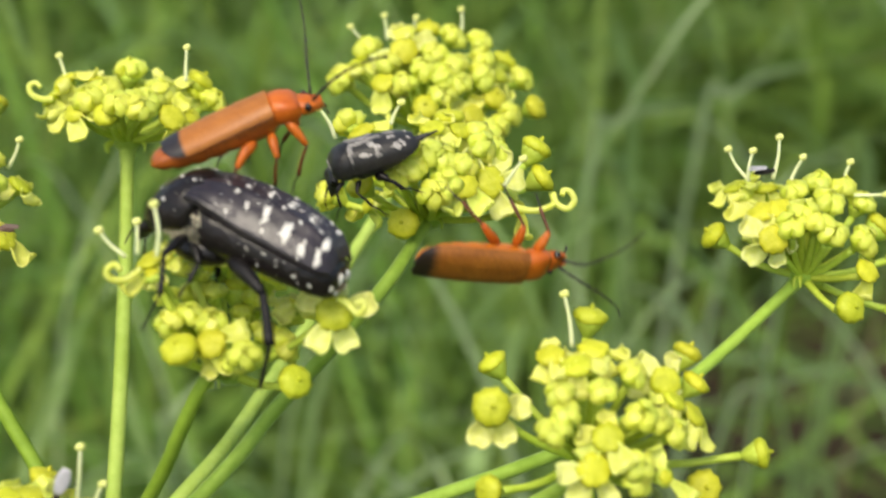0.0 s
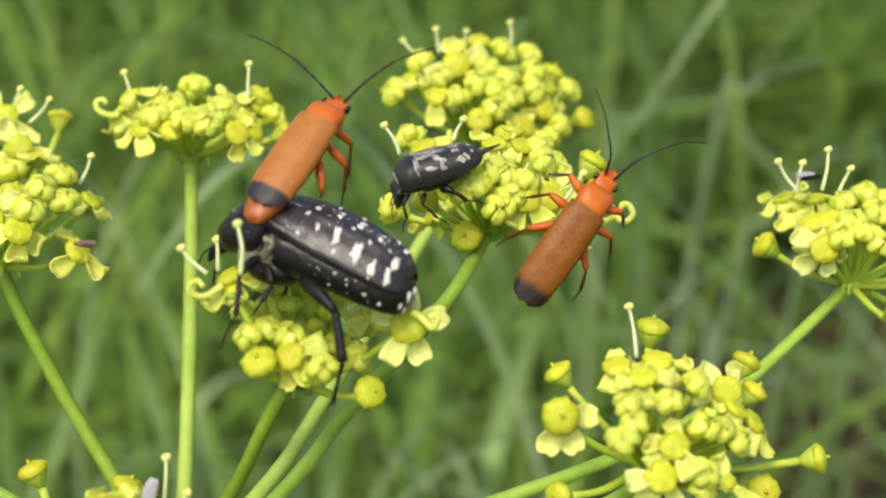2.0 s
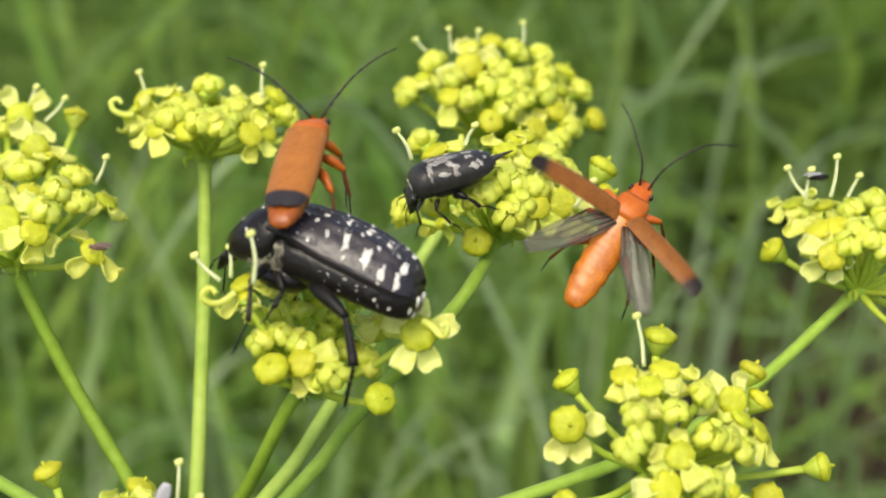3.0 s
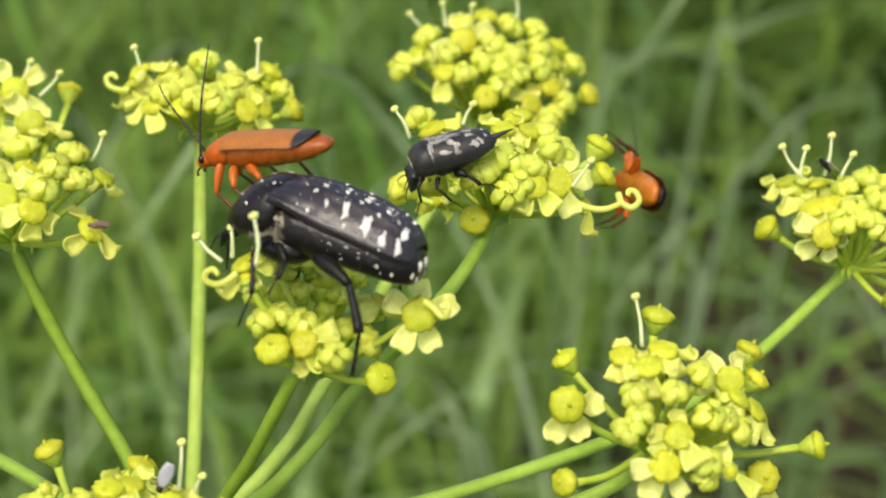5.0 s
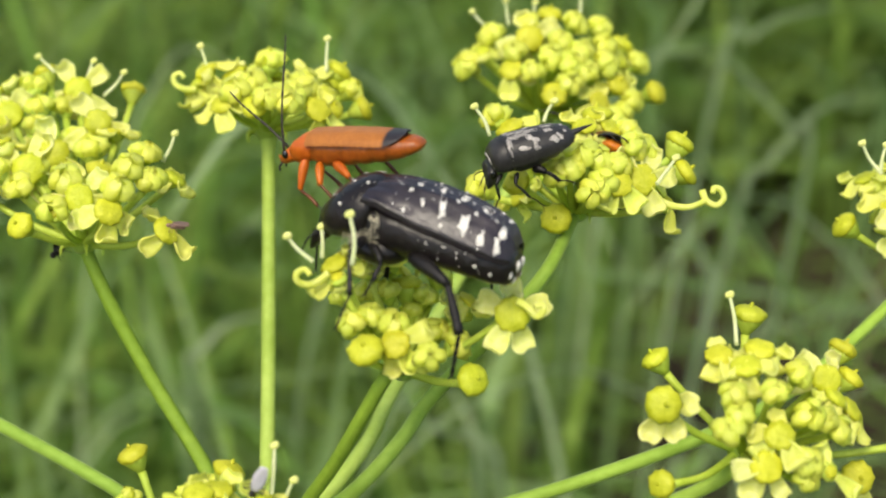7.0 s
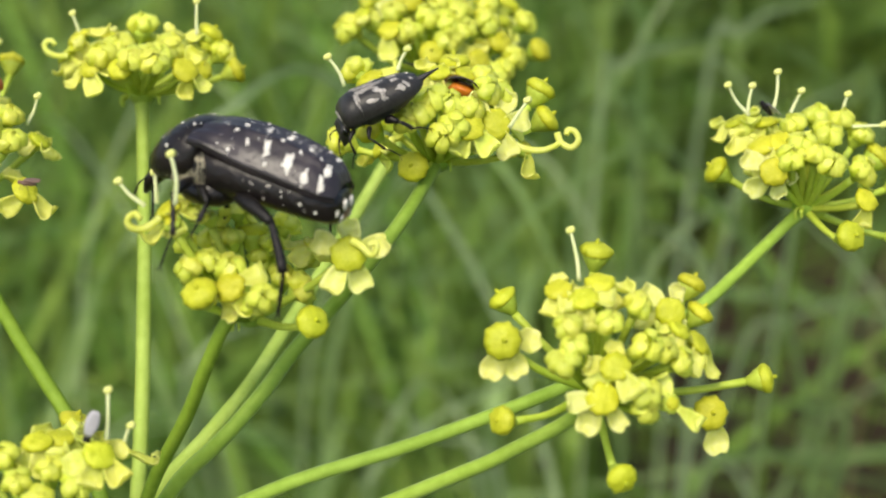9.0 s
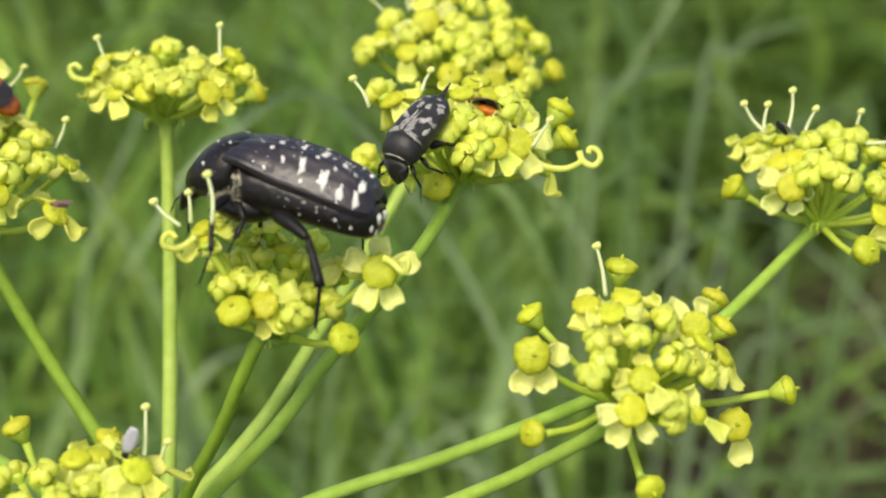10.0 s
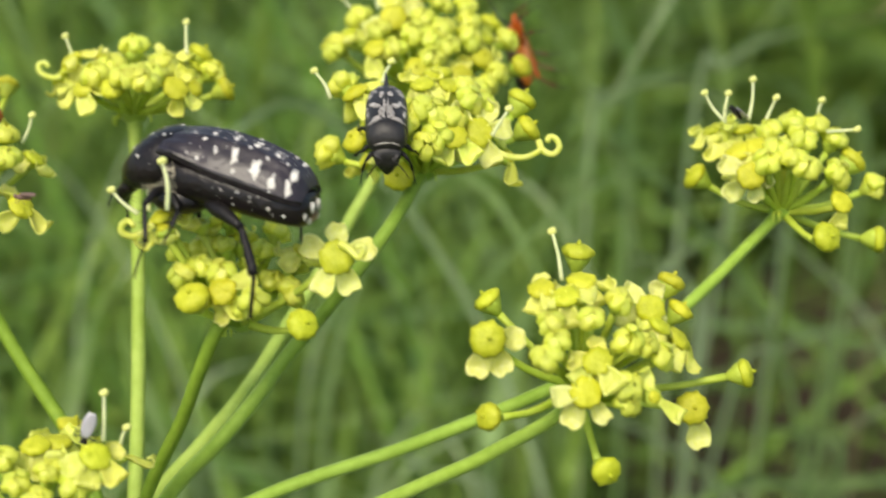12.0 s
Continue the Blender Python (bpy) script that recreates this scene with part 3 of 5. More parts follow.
main_stem()
umbel("yellow flower head held upright on a straight green ray", (-16.6, 109.0, 9.8), [(0.0, 0.0, 0.0), (0.1, -1.0, -9.0), (0.3, -4.0, -19.1), (0.4, -7.0, -25.8), (0.2, -9.0, -29.4)], [
        (-4.1, 0.0, 4.0, "o"), (0.1, 0.0, 4.3, "b"), (-2.2, 0.0, 3.8, "o"), (-0.4, -4.6, 1.1, "c"),
        (-0.6, -3.0, 2.8, "b"), (1.3, -4.3, 1.7, "b"), (2.6, -2.9, 2.6, "b"), (4.3, -2.7, 1.2, "c"),
        (4.4, 0.0, 3.1, "o"), (4.7, 0.0, 3.9, "c"), (2.8, 0.0, 3.7, "o"), (6.3, 0.0, 1.4, "c"),
        (3.6, -4.0, 1.0, "o"), (0.4, -5.0, 1.5, "b"), (-2.6, -3.3, 1.5, "o"), (1.7, -4.9, 1.2, "b"),
        (2.1, -3.8, 2.0, "b"), (-4.9, 0.0, 2.9, "o"), (5.3, 0.0, 2.5, "b"), (-1.6, -3.4, 2.1, "b"),
    ],
    [
        ((-3.7, 0.0, 3.3), (-4.4, -0.3, 5.5)),
        ((3.9, -1.0, 3.7), (4.0, -1.3, 5.8)),
        ((-1.7, 0.0, 3.4), (-1.7, -0.3, 4.3)),
        ((-4.6, -1.0, 2.6), (-5.3, -1.2, 2.6), (-5.9, -1.3, 2.9), (-6.0, -1.4, 3.4), (-5.6, -1.4, 3.6), (-5.3, -1.4, 3.3)),
    ], 11, 1.0, 5, 4.6, ray=M_STEM_LIT)
umbel("large domed yellow flower head with many buds", (2.2, 120.0, 11.8), [(0.0, 0.0, 0.0), (-2.8, -4.0, -5.8), (-4.5, -5.0, -8.7), (-7.1, -8.0, -13.3), (-10.8, -12.0, -19.4), (-11.9, -17.0, -21.6), (-13.9, -20.0, -24.1), (-16.5, -20.0, -26.9), (-18.6, -20.0, -31.4)], [
        (-1.2, -5.0, 4.8, "O"), (-4.7, -3.8, 4.0, "o"), (-1.3, -3.3, 6.1, "b"), (-3.7, -3.2, 5.2, "b"),
        (2.0, -3.1, 6.0, "b"), (0.4, -2.0, 6.9, "c"), (3.9, -2.0, 5.7, "b"), (5.7, 0.0, 5.0, "c"),
        (4.1, -3.7, 4.4, "b"), (5.2, -3.3, 3.5, "o"), (6.7, 0.0, 3.5, "b"), (2.2, -5.6, 3.6, "b"),
        (4.0, -5.0, 2.9, "b"), (2.6, -6.3, 2.2, "b"), (1.5, -6.4, 2.7, "b"), (0.1, -6.4, 3.2, "b"),
        (-1.2, -6.8, 2.2, "b"), (-2.6, -6.3, 2.5, "o"), (0.3, -7.4, 0.6, "c"), (4.9, -4.9, 1.6, "c"),
        (3.5, -6.4, 0.2, "o"), (4.7, -5.5, -0.7, "b"), (5.7, -4.3, 0.5, "b"), (7.8, -3.0, 1.2, "c"),
        (-2.3, -5.7, 3.7, "b"), (-5.5, -3.7, 3.0, "b"), (0.9, -5.3, 4.5, "b"), (1.4, -7.0, 1.3, "b"),
    ],
    [
        ((-4.0, -1.0, 6.1), (-5.1, -1.3, 7.2)),
        ((-2.5, -1.0, 6.3), (-2.7, -1.3, 8.0)),
        ((-0.6, 0.0, 7.1), (-0.5, -0.3, 8.0)),
        ((2.7, 0.0, 7.0), (2.7, -0.3, 8.6)),
    ], 12, 0.98, 4, 6.3, ray=M_STEM_LIT)
umbel("yellow flower head with rolled petals and green buds", (2.9, 101.0, 4.1), [(0.0, 0.0, 0.0), (-2.1, -4.0, -3.7), (-5.5, -3.0, -7.6), (-8.9, -2.0, -11.2), (-10.6, -3.5, -13.5), (-13.0, -4.0, -16.1), (-16.1, -2.5, -18.9), (-19.3, -1.0, -23.7)], [
        (-4.0, 0.0, 5.2, "o"), (-4.7, 1.0, 5.7, "b"), (-3.8, -4.6, 1.6, "c"), (-5.6, 0.0, 1.4, "b"),
        (-3.5, 0.0, 1.0, "o"), (-1.5, -5.7, 1.9, "b"), (-0.9, -5.7, 2.1, "b"), (-0.2, -5.3, 2.9, "b"),
        (0.85, -5.1, 2.75, "b"), (1.0, -5.9, 1.3, "b"), (0.4, -6.1, 0.8, "b"), (2.0, -5.5, 1.5, "o"),
        (3.5, -4.4, 1.7, "O"), (0.3, -3.3, 5.0, "o"), (1.2, -1.5, 5.8, "c"), (2.0, -2.8, 4.9, "o"),
        (2.9, -2.6, 4.5, "b"), (3.8, -2.8, 3.7, "b"), (3.05, -3.9, 3.6, "b"), (-1.4, -3.0, -0.5, "c"),
        (6.4, 0.0, 4.2, "c"), (6.7, 0.0, 2.4, "c"), (2.1, -4.9, 2.45, "b"), (-2.0, -5.1, 2.7, "b"),
        (-3.1, 1.0, 2.7, "b"), (5.3, -2.6, 0.4, "p"),
    ],
    [
        ((-5.3, -3.0, 4.4), (-6.2, -3.3, 6.1)),
        ((-2.1, -3.0, 5.2), (-1.5, -3.3, 6.4)),
        ((4.3, -5.0, 1.4), (5.4, -5.3, 2.9)),
        ((4.4, -4.0, 0.6), (5.3, -4.1, 0.2), (6.2, -4.2, 0.1), (6.9, -4.4, 0.3), (7.2, -4.5, 0.5)),
        ((7.1, -4.0, 1.1), (7.3, -4.1, 0.5), (7.9, -4.2, 0.2), (8.3, -4.4, 0.6), (8.1, -4.5, 1.1), (7.7, -4.6, 1.2), (7.6, -4.7, 0.9)),
    ], 13, 0.95, 2, 4.6)
umbel("yellow flower head with long stamens on a slanting ray", (25.7, 105.0, 0.7), [(0.0, 0.0, 0.0), (-6.5, -2.0, -5.6), (-11.3, -4.0, -8.6), (-16.3, -5.0, -10.7), (-24.5, -5.0, -13.5), (-32.3, -5.0, -15.7), (-38.1, -5.0, -18.1), (-42.1, -5.0, -20.3)], [
        (-4.1, 0.0, 5.6, "o"), (-2.2, 0.0, 5.5, "o"), (-3.6, 0.0, 4.6, "b"), (-3.0, -2.8, 3.8, "o"),
        (-1.9, -3.2, 4.0, "o"), (-0.8, -1.9, 5.0, "b"), (1.0, 0.0, 5.5, "b"), (-0.8, -4.0, 3.5, "b"),
        (-1.5, -4.6, 2.7, "b"), (-2.6, -4.7, 2.0, "O"), (-5.4, 0.0, 2.6, "c"), (0.8, -4.6, 2.2, "b"),
        (2.5, 0.0, 5.3, "b"), (1.9, -4.3, -2.0, "c"), (3.5, 0.0, 4.3, "b"), (4.8, 0.0, 3.1, "c"),
        (2.8, -3.5, 1.9, "b"), (3.1, -3.7, 0.2, "o"), (6.1, 0.0, -2.1, "c"), (5.8, 0.0, 1.3, "b"),
        (1.0, -2.9, 4.2, "b"), (-0.0, -4.4, 2.9, "b"),
    ],
    [
        ((-3.5, -2.0, 5.7), (-4.8, -2.3, 7.6)),
        ((-3.6, -2.0, 5.9), (-3.3, -2.3, 7.5)),
        ((-2.1, -2.0, 5.8), (-1.7, -2.3, 8.3)),
        ((-0.9, -1.0, 5.6), (-0.1, -1.3, 7.2)),
        ((2.7, 0.0, 5.8), (3.0, -0.3, 7.0)),
        ((3.0, -1.0, 4.9), (4.9, -1.3, 4.9)),
    ], 14, 0.88, 4, 4.6)
umbel("loose yellow flower head with separate long-stalked buds", (11.1, 91.0, -9.4), [(0.0, 0.0, 0.0), (-1.1, 0.0, -1.5), (-4.3, 1.0, -3.2), (-7.4, 2.0, -4.6), (-17.2, 6.0, -8.3), (-27.4, 9.0, -10.3)], [
        (0.5, 0.0, 7.5, "c"), (0.4, -3.3, 5.8, "o"), (-1.8, -3.5, 5.5, "o"), (-0.6, -4.6, 5.0, "o"),
        (-4.7, 0.0, 5.1, "c"), (5.6, 0.0, 5.6, "c"), (6.0, 0.0, 4.0, "c"), (2.2, -4.3, 4.4, "b"),
        (0.6, -5.6, 3.6, "b"), (-1.5, -5.8, 3.5, "b"), (-1.2, -6.3, 2.6, "b"), (-1.8, -6.4, 1.8, "b"),
        (-4.8, -4.1, 2.9, "T"), (4.1, -2.7, 4.1, "O"), (4.5, -3.0, 3.2, "o"), (5.7, -1.6, 2.4, "o"),
        (2.5, -5.4, 2.4, "b"), (3.4, -4.8, 2.1, "b"), (4.3, -4.1, 1.5, "b"), (0.1, -6.5, -0.1, "O"),
        (0.8, -6.3, 1.5, "o"), (2.2, -5.8, 0.0, "b"), (2.2, -5.6, -0.8, "b"), (3.8, -4.6, -0.6, "p"),
        (6.4, 0.0, -1.5, "S"), (9.4, 0.0, 0.3, "c"), (-5.0, -4.4, -1.2, "c"), (1.1, -4.2, -4.4, "c"),
    ],
    [
        ((-0.6, -2.0, 5.9), (-1.0, -2.3, 8.6)),
    ], 15, 0.86, 0, 5.0, 0.92)
umbel("yellow flower head pressed down under a black beetle", (-7.4, 91.0, -4.9), [(0.0, 0.0, 0.0), (-0.8, -2.5, 0.0), (-2.3, -1.0, -2.5), (-4.0, 2.0, -5.4), (-6.9, 6.0, -9.7), (-9.0, 9.0, -14.7)], [
        (-3.6, -4.0, 5.9, "o"), (-3.4, -4.5, 5.2, "p"), (-2.0, -1.0, 5.7, "p"), (-0.7, 1.0, 6.0, "o"),
        (-1.9, 0.0, 4.1, "b"), (-0.9, 0.0, 4.2, "b"), (-2.6, -3.0, 2.7, "b"), (-1.6, -3.0, 3.0, "b"),
        (-1.9, -5.0, 1.4, "c"), (-0.4, -3.5, 2.6, "b"), (-0.4, -4.5, 1.7, "o"), (1.4, -5.0, 1.1, "b"),
        (0.8, -4.0, 0.7, "b"), (1.1, 1.0, 4.0, "b"), (0.1, 1.0, 4.7, "c"), (1.7, 0.0, 2.1, "b"),
        (2.8, -1.0, 1.4, "b"), (3.7, -3.0, -0.3, "c"), (5.8, -4.0, 3.2, "O"), (3.7, 0.0, 3.8, "o"),
        (2.9, 1.0, 3.1, "b"), (0.4, 1.0, 3.1, "b"), (-3.3, 0.0, 4.0, "b"), (1.9, 2.0, 5.0, "b"),
    ],
    [
        ((-2.4, -8.5, 5.8), (-2.5, -8.8, 8.3)),
        ((-4.6, -5.0, 6.0), (-5.9, -5.3, 7.3)),
        ((-4.2, -4.0, 6.2), (-4.2, -4.3, 7.8)),
        ((-3.8, -5.0, 5.4), (-4.3, -5.1, 5.0), (-4.9, -5.2, 4.8), (-5.4, -5.4, 5.0), (-5.4, -5.5, 5.4), (-5.0, -5.6, 5.6), (-4.7, -5.7, 5.3)),
        ((6.0, -4.5, 3.9), (6.5, -4.6, 3.6), (7.0, -4.7, 3.1), (7.3, -4.9, 3.3), (7.3, -5.0, 3.7), (6.9, -5.1, 3.6)),
    ], 16, 0.82, 0, 4.5, 0.97, M_STEM_SHADED)
umbel("yellow flower head with spreading open flowers", (-27.3, 102.0, 2.3), [(0.0, 0.0, 0.0), (1.4, 0.0, -3.2), (4.2, 0.0, -8.4), (7.8, -1.0, -14.1), (9.6, -2.0, -18.6), (11.0, -2.0, -21.9)], [
        (-6.7, 9.0, 10.6, "o"), (-5.2, 9.0, 10.3, "b"), (-4.6, 10.0, 11.7, "c"), (-6.1, 6.0, 8.5, "O"),
        (-2.0, 8.0, 10.3, "O"), (-2.6, 7.0, 9.0, "b"), (0.1, 4.0, 7.8, "O"), (1.3, 4.0, 7.1, "o"),
        (-3.9, 4.0, 7.5, "b"), (-2.0, 1.0, 5.7, "O"), (-3.4, 0.0, 4.6, "O"), (-3.4, -2.0, 3.3, "b"),
        (1.5, -2.0, 4.4, "c"), (3.9, -1.0, 5.3, "b"), (5.7, 0.0, 4.0, "o"), (4.5, -2.7, 3.7, "b"),
        (0.9, -5.5, 2.6, "O"), (-0.0, -4.7, 3.6, "b"), (2.7, -5.7, 1.8, "o"), (3.3, -3.3, 4.3, "b"),
        (-2.7, -4.7, 1.0, "c"), (-0.6, -5.6, 1.7, "b"), (1.3, 10.0, 10.5, "c"), (5.7, -3.4, 0.7, "o"),
        (-4.1, 6.0, 8.8, "b"), (-5.6, 2.0, 6.2, "o"), (-5.1, 0.0, 4.3, "b"), (-7.6, 4.0, 7.4, "o"),
        (-6.5, 0.0, 3.2, "o"), (-1.2, 3.0, 6.6, "b"), (0.3, 1.0, 5.7, "b"), (3.0, -4.9, 3.0, "b"),
    ],
    [
        ((4.9, 0.0, 5.0), (5.7, -0.3, 6.7)),
        ((-0.3, 8.0, 9.9), (1.1, 7.7, 11.4)),
        ((-3.8, 9.0, 11.6), (-4.8, 8.7, 12.6)),
        ((-1.6, 9.0, 11.2), (-1.1, 8.7, 12.3)),
    ], 17, 0.95, 4, 5.2, ray=M_STEM_SHADED)
umbel("low yellow flower head with plump green buds", (-19.4, 90.0, -16.1), [(0.0, 0.0, 0.0), (0.5, 3.0, -2.7), (1.9, 7.0, -5.0), (3.0, 10.0, -3.5)], [
        (-2.7, 0.0, 6.8, "c"), (2.5, 0.0, 5.9, "c"), (-0.2, -4.2, 4.4, "b"), (2.3, -2.6, 5.3, "o"),
        (2.3, -4.8, 3.8, "b"), (5.0, -5.5, 4.6, "o"), (1.3, -3.4, 5.2, "o"), (-2.9, -2.8, 4.0, "b"),
        (5.0, 0.0, 4.3, "p"), (0.7, -5.3, 3.3, "b"), (3.6, -4.8, 2.9, "b"), (-1.5, -4.8, 2.8, "b"),
        (1.9, -5.7, 2.3, "b"),
    ],
    [
        ((5.3, -5.0, 5.3), (5.5, -5.3, 7.8)),
        ((6.0, -4.0, 5.1), (6.4, -4.3, 5.9)),
    ], 18, 0.90, 5, 5.2, 0.97)


# ---- beetles: x ahead, y to the left, z up, in millimetres ----
def ring(x, w, top, low, mid=0.0, n=24, square=0.85, tilt=0.0):
    out = []
    for k in range(n):
        a = 2 * math.pi * k / n
        c, s = math.cos(a), math.sin(a)
        y = w * math.copysign(abs(c) ** square, c)
        z = mid + (top - mid if s > 0 else mid - low) * math.copysign(abs(s) ** square, s)
        out.append(Vector((x + tilt * (z - mid), y, z)))
    return out


def leg(owner, joints, radii, mats, label, spiny=False):
    """Thigh, shin and foot, from hip to toe."""
    hip, knee, ankle, toe = [Vector(j) for j in joints]
    r1, r2, r3 = radii
    up = Vector((0, 0, 0.12))
    upper = part("leg", tube(smooth_path([hip, (hip + knee) / 2 + up, knee], 4), [r1 * k for k in (0.7, 0.95, 1.1, 1.15, 1.1, 1.0, 0.9, 0.75, 0.6)], 10), mats[0], owner, label)
    bm = tube(smooth_path([knee, (knee + ankle) / 2 + up * 0.6, ankle], 4), [r2 * k for k in (0.7, 0.8, 0.85, 0.9, 0.95, 1.0, 1.05, 1.1, 1.1)], 9)
    if spiny:
        rnd = random.Random(int(hip.x * 100))
        d = (ankle - knee)
        for i in range(9):
            p = knee + d * (0.15 + 0.1 * i)
            q = d.normalized().orthogonal()
            q.rotate(Matrix.Rotation(rnd.uniform(0, 6.28), 3, d))
            tube([p, p + q * (r2 + 0.22) + d.normalized() * 0.14], [0.045, 0.01], 5, bm)
    part("shin", bm, mats[1], upper)
    mid = (ankle + toe) / 2 + up * 0.8
    pts = smooth_path([ankle, mid, toe], 5)
    bm = tube(pts, [r3 * (1.0 if i % 2 else 0.7) for i in range(len(pts))], 7)
    d = (toe - mid).normalized()
    s = d.orthogonal().normalized()
    for k in (-1, 1):
        tube([toe, toe + d * 0.16 + s * 0.10 * k, toe + d * 0.2 + s * 0.16 * k - up], [r3 * 0.5, r3 * 0.4, 0.015], 5, bm)
    part("foot", bm, mats[2], upper)
    return upper


def patch(fn, u, v, ru, rv, rnd, lift=0.025, skew=0.0, n=10):
    """A small irregular raised patch on the surface fn."""
    bm = bmesh.new()
    e = 1e-3

    def put(du, dv, h):
        uu, vv = min(max(u + du, 0.0), 1.0), min(max(v + dv, 0.0), 1.0)
        p = fn(uu, vv)
        a = fn(min(uu + e, 1), vv) - fn(max(uu - e, 0), vv)
        b = fn(uu, min(vv + e, 1)) - fn(uu, max(vv - e, 0))
        nn = a.cross(b)
        nn = nn.normalized() if nn.length > 1e-12 else Vector((0, 0, 1))
        if nn.dot(Vector((0, p.y * 0.8, 1.0 if p.z > -0.3 else -0.2))) < 0:
            nn = -nn
        return bm.verts.new(p + nn * h)
    wob = [rnd.uniform(0.55, 1.3) for _ in range(n)]
    loops = []
    for s, h in ((1.0, -0.01), (0.86, lift), (0.45, lift * 1.15)):
        loops.append([put(ru * s * wob[k] * math.cos(2 * math.pi * k / n) + skew * rv * s * math.sin(2 * math.pi * k / n), rv * s * wob[k] * math.sin(2 * math.pi * k / n), h) for k in range(n)])
    c = put(0, 0, lift * 1.15)
    for a, b in zip(loops, loops[1:]):
        for k in range(n):
            bm.faces.new((a[k], a[(k + 1) % n], b[(k + 1) % n], b[k]))
    for k in range(n):
        bm.faces.new((loops[-1][k], loops[-1][(k + 1) % n], c))
    return bm


def wing_case(owner, side, fn, hinge, nu, nv, thick, material, label):
    """One wing case over fn(u, v): u from front to back, v from the middle seam to the outer edge. Its own origin is its hinge."""
    h = Vector(hinge)
    bm = sheet(lambda u, v: fn(u, v) - h, nu, nv, thick)
    ob = part("wing_case", bm, material, owner, label, Matrix.Translation(h * MM))
    ob.data.set_sharp_from_angle(angle=radians(62))
    return ob


def feeler(owner, base, pts, r, joints, material, label, m=None):
    path = smooth_path([Vector(base)] + [Vector(p) for p in pts], joints)
    rad = [r * (1.15 if i % 2 else 0.72) * (1 - 0.55 * i / len(path)) for i in range(len(path))]
    return part("antenna", tube(path, rad, 7), material, owner, label, m)


def bow(ob, k):
    """Arches a beetle along its length: both ends sink by k x^2."""
    for o in ob.children_recursive:
        m = o.matrix_basis.copy()
        up = o.parent
        while up is not ob:
            m = up.matrix_basis @ m
            up = up.parent
        back = m.inverted()
        for v in o.data.vertices:
            p = m @ v.co
            p.z -= (k if p.x > 0 else 0.25 * k) * p.x * p.x / MM
            v.co = back @ p


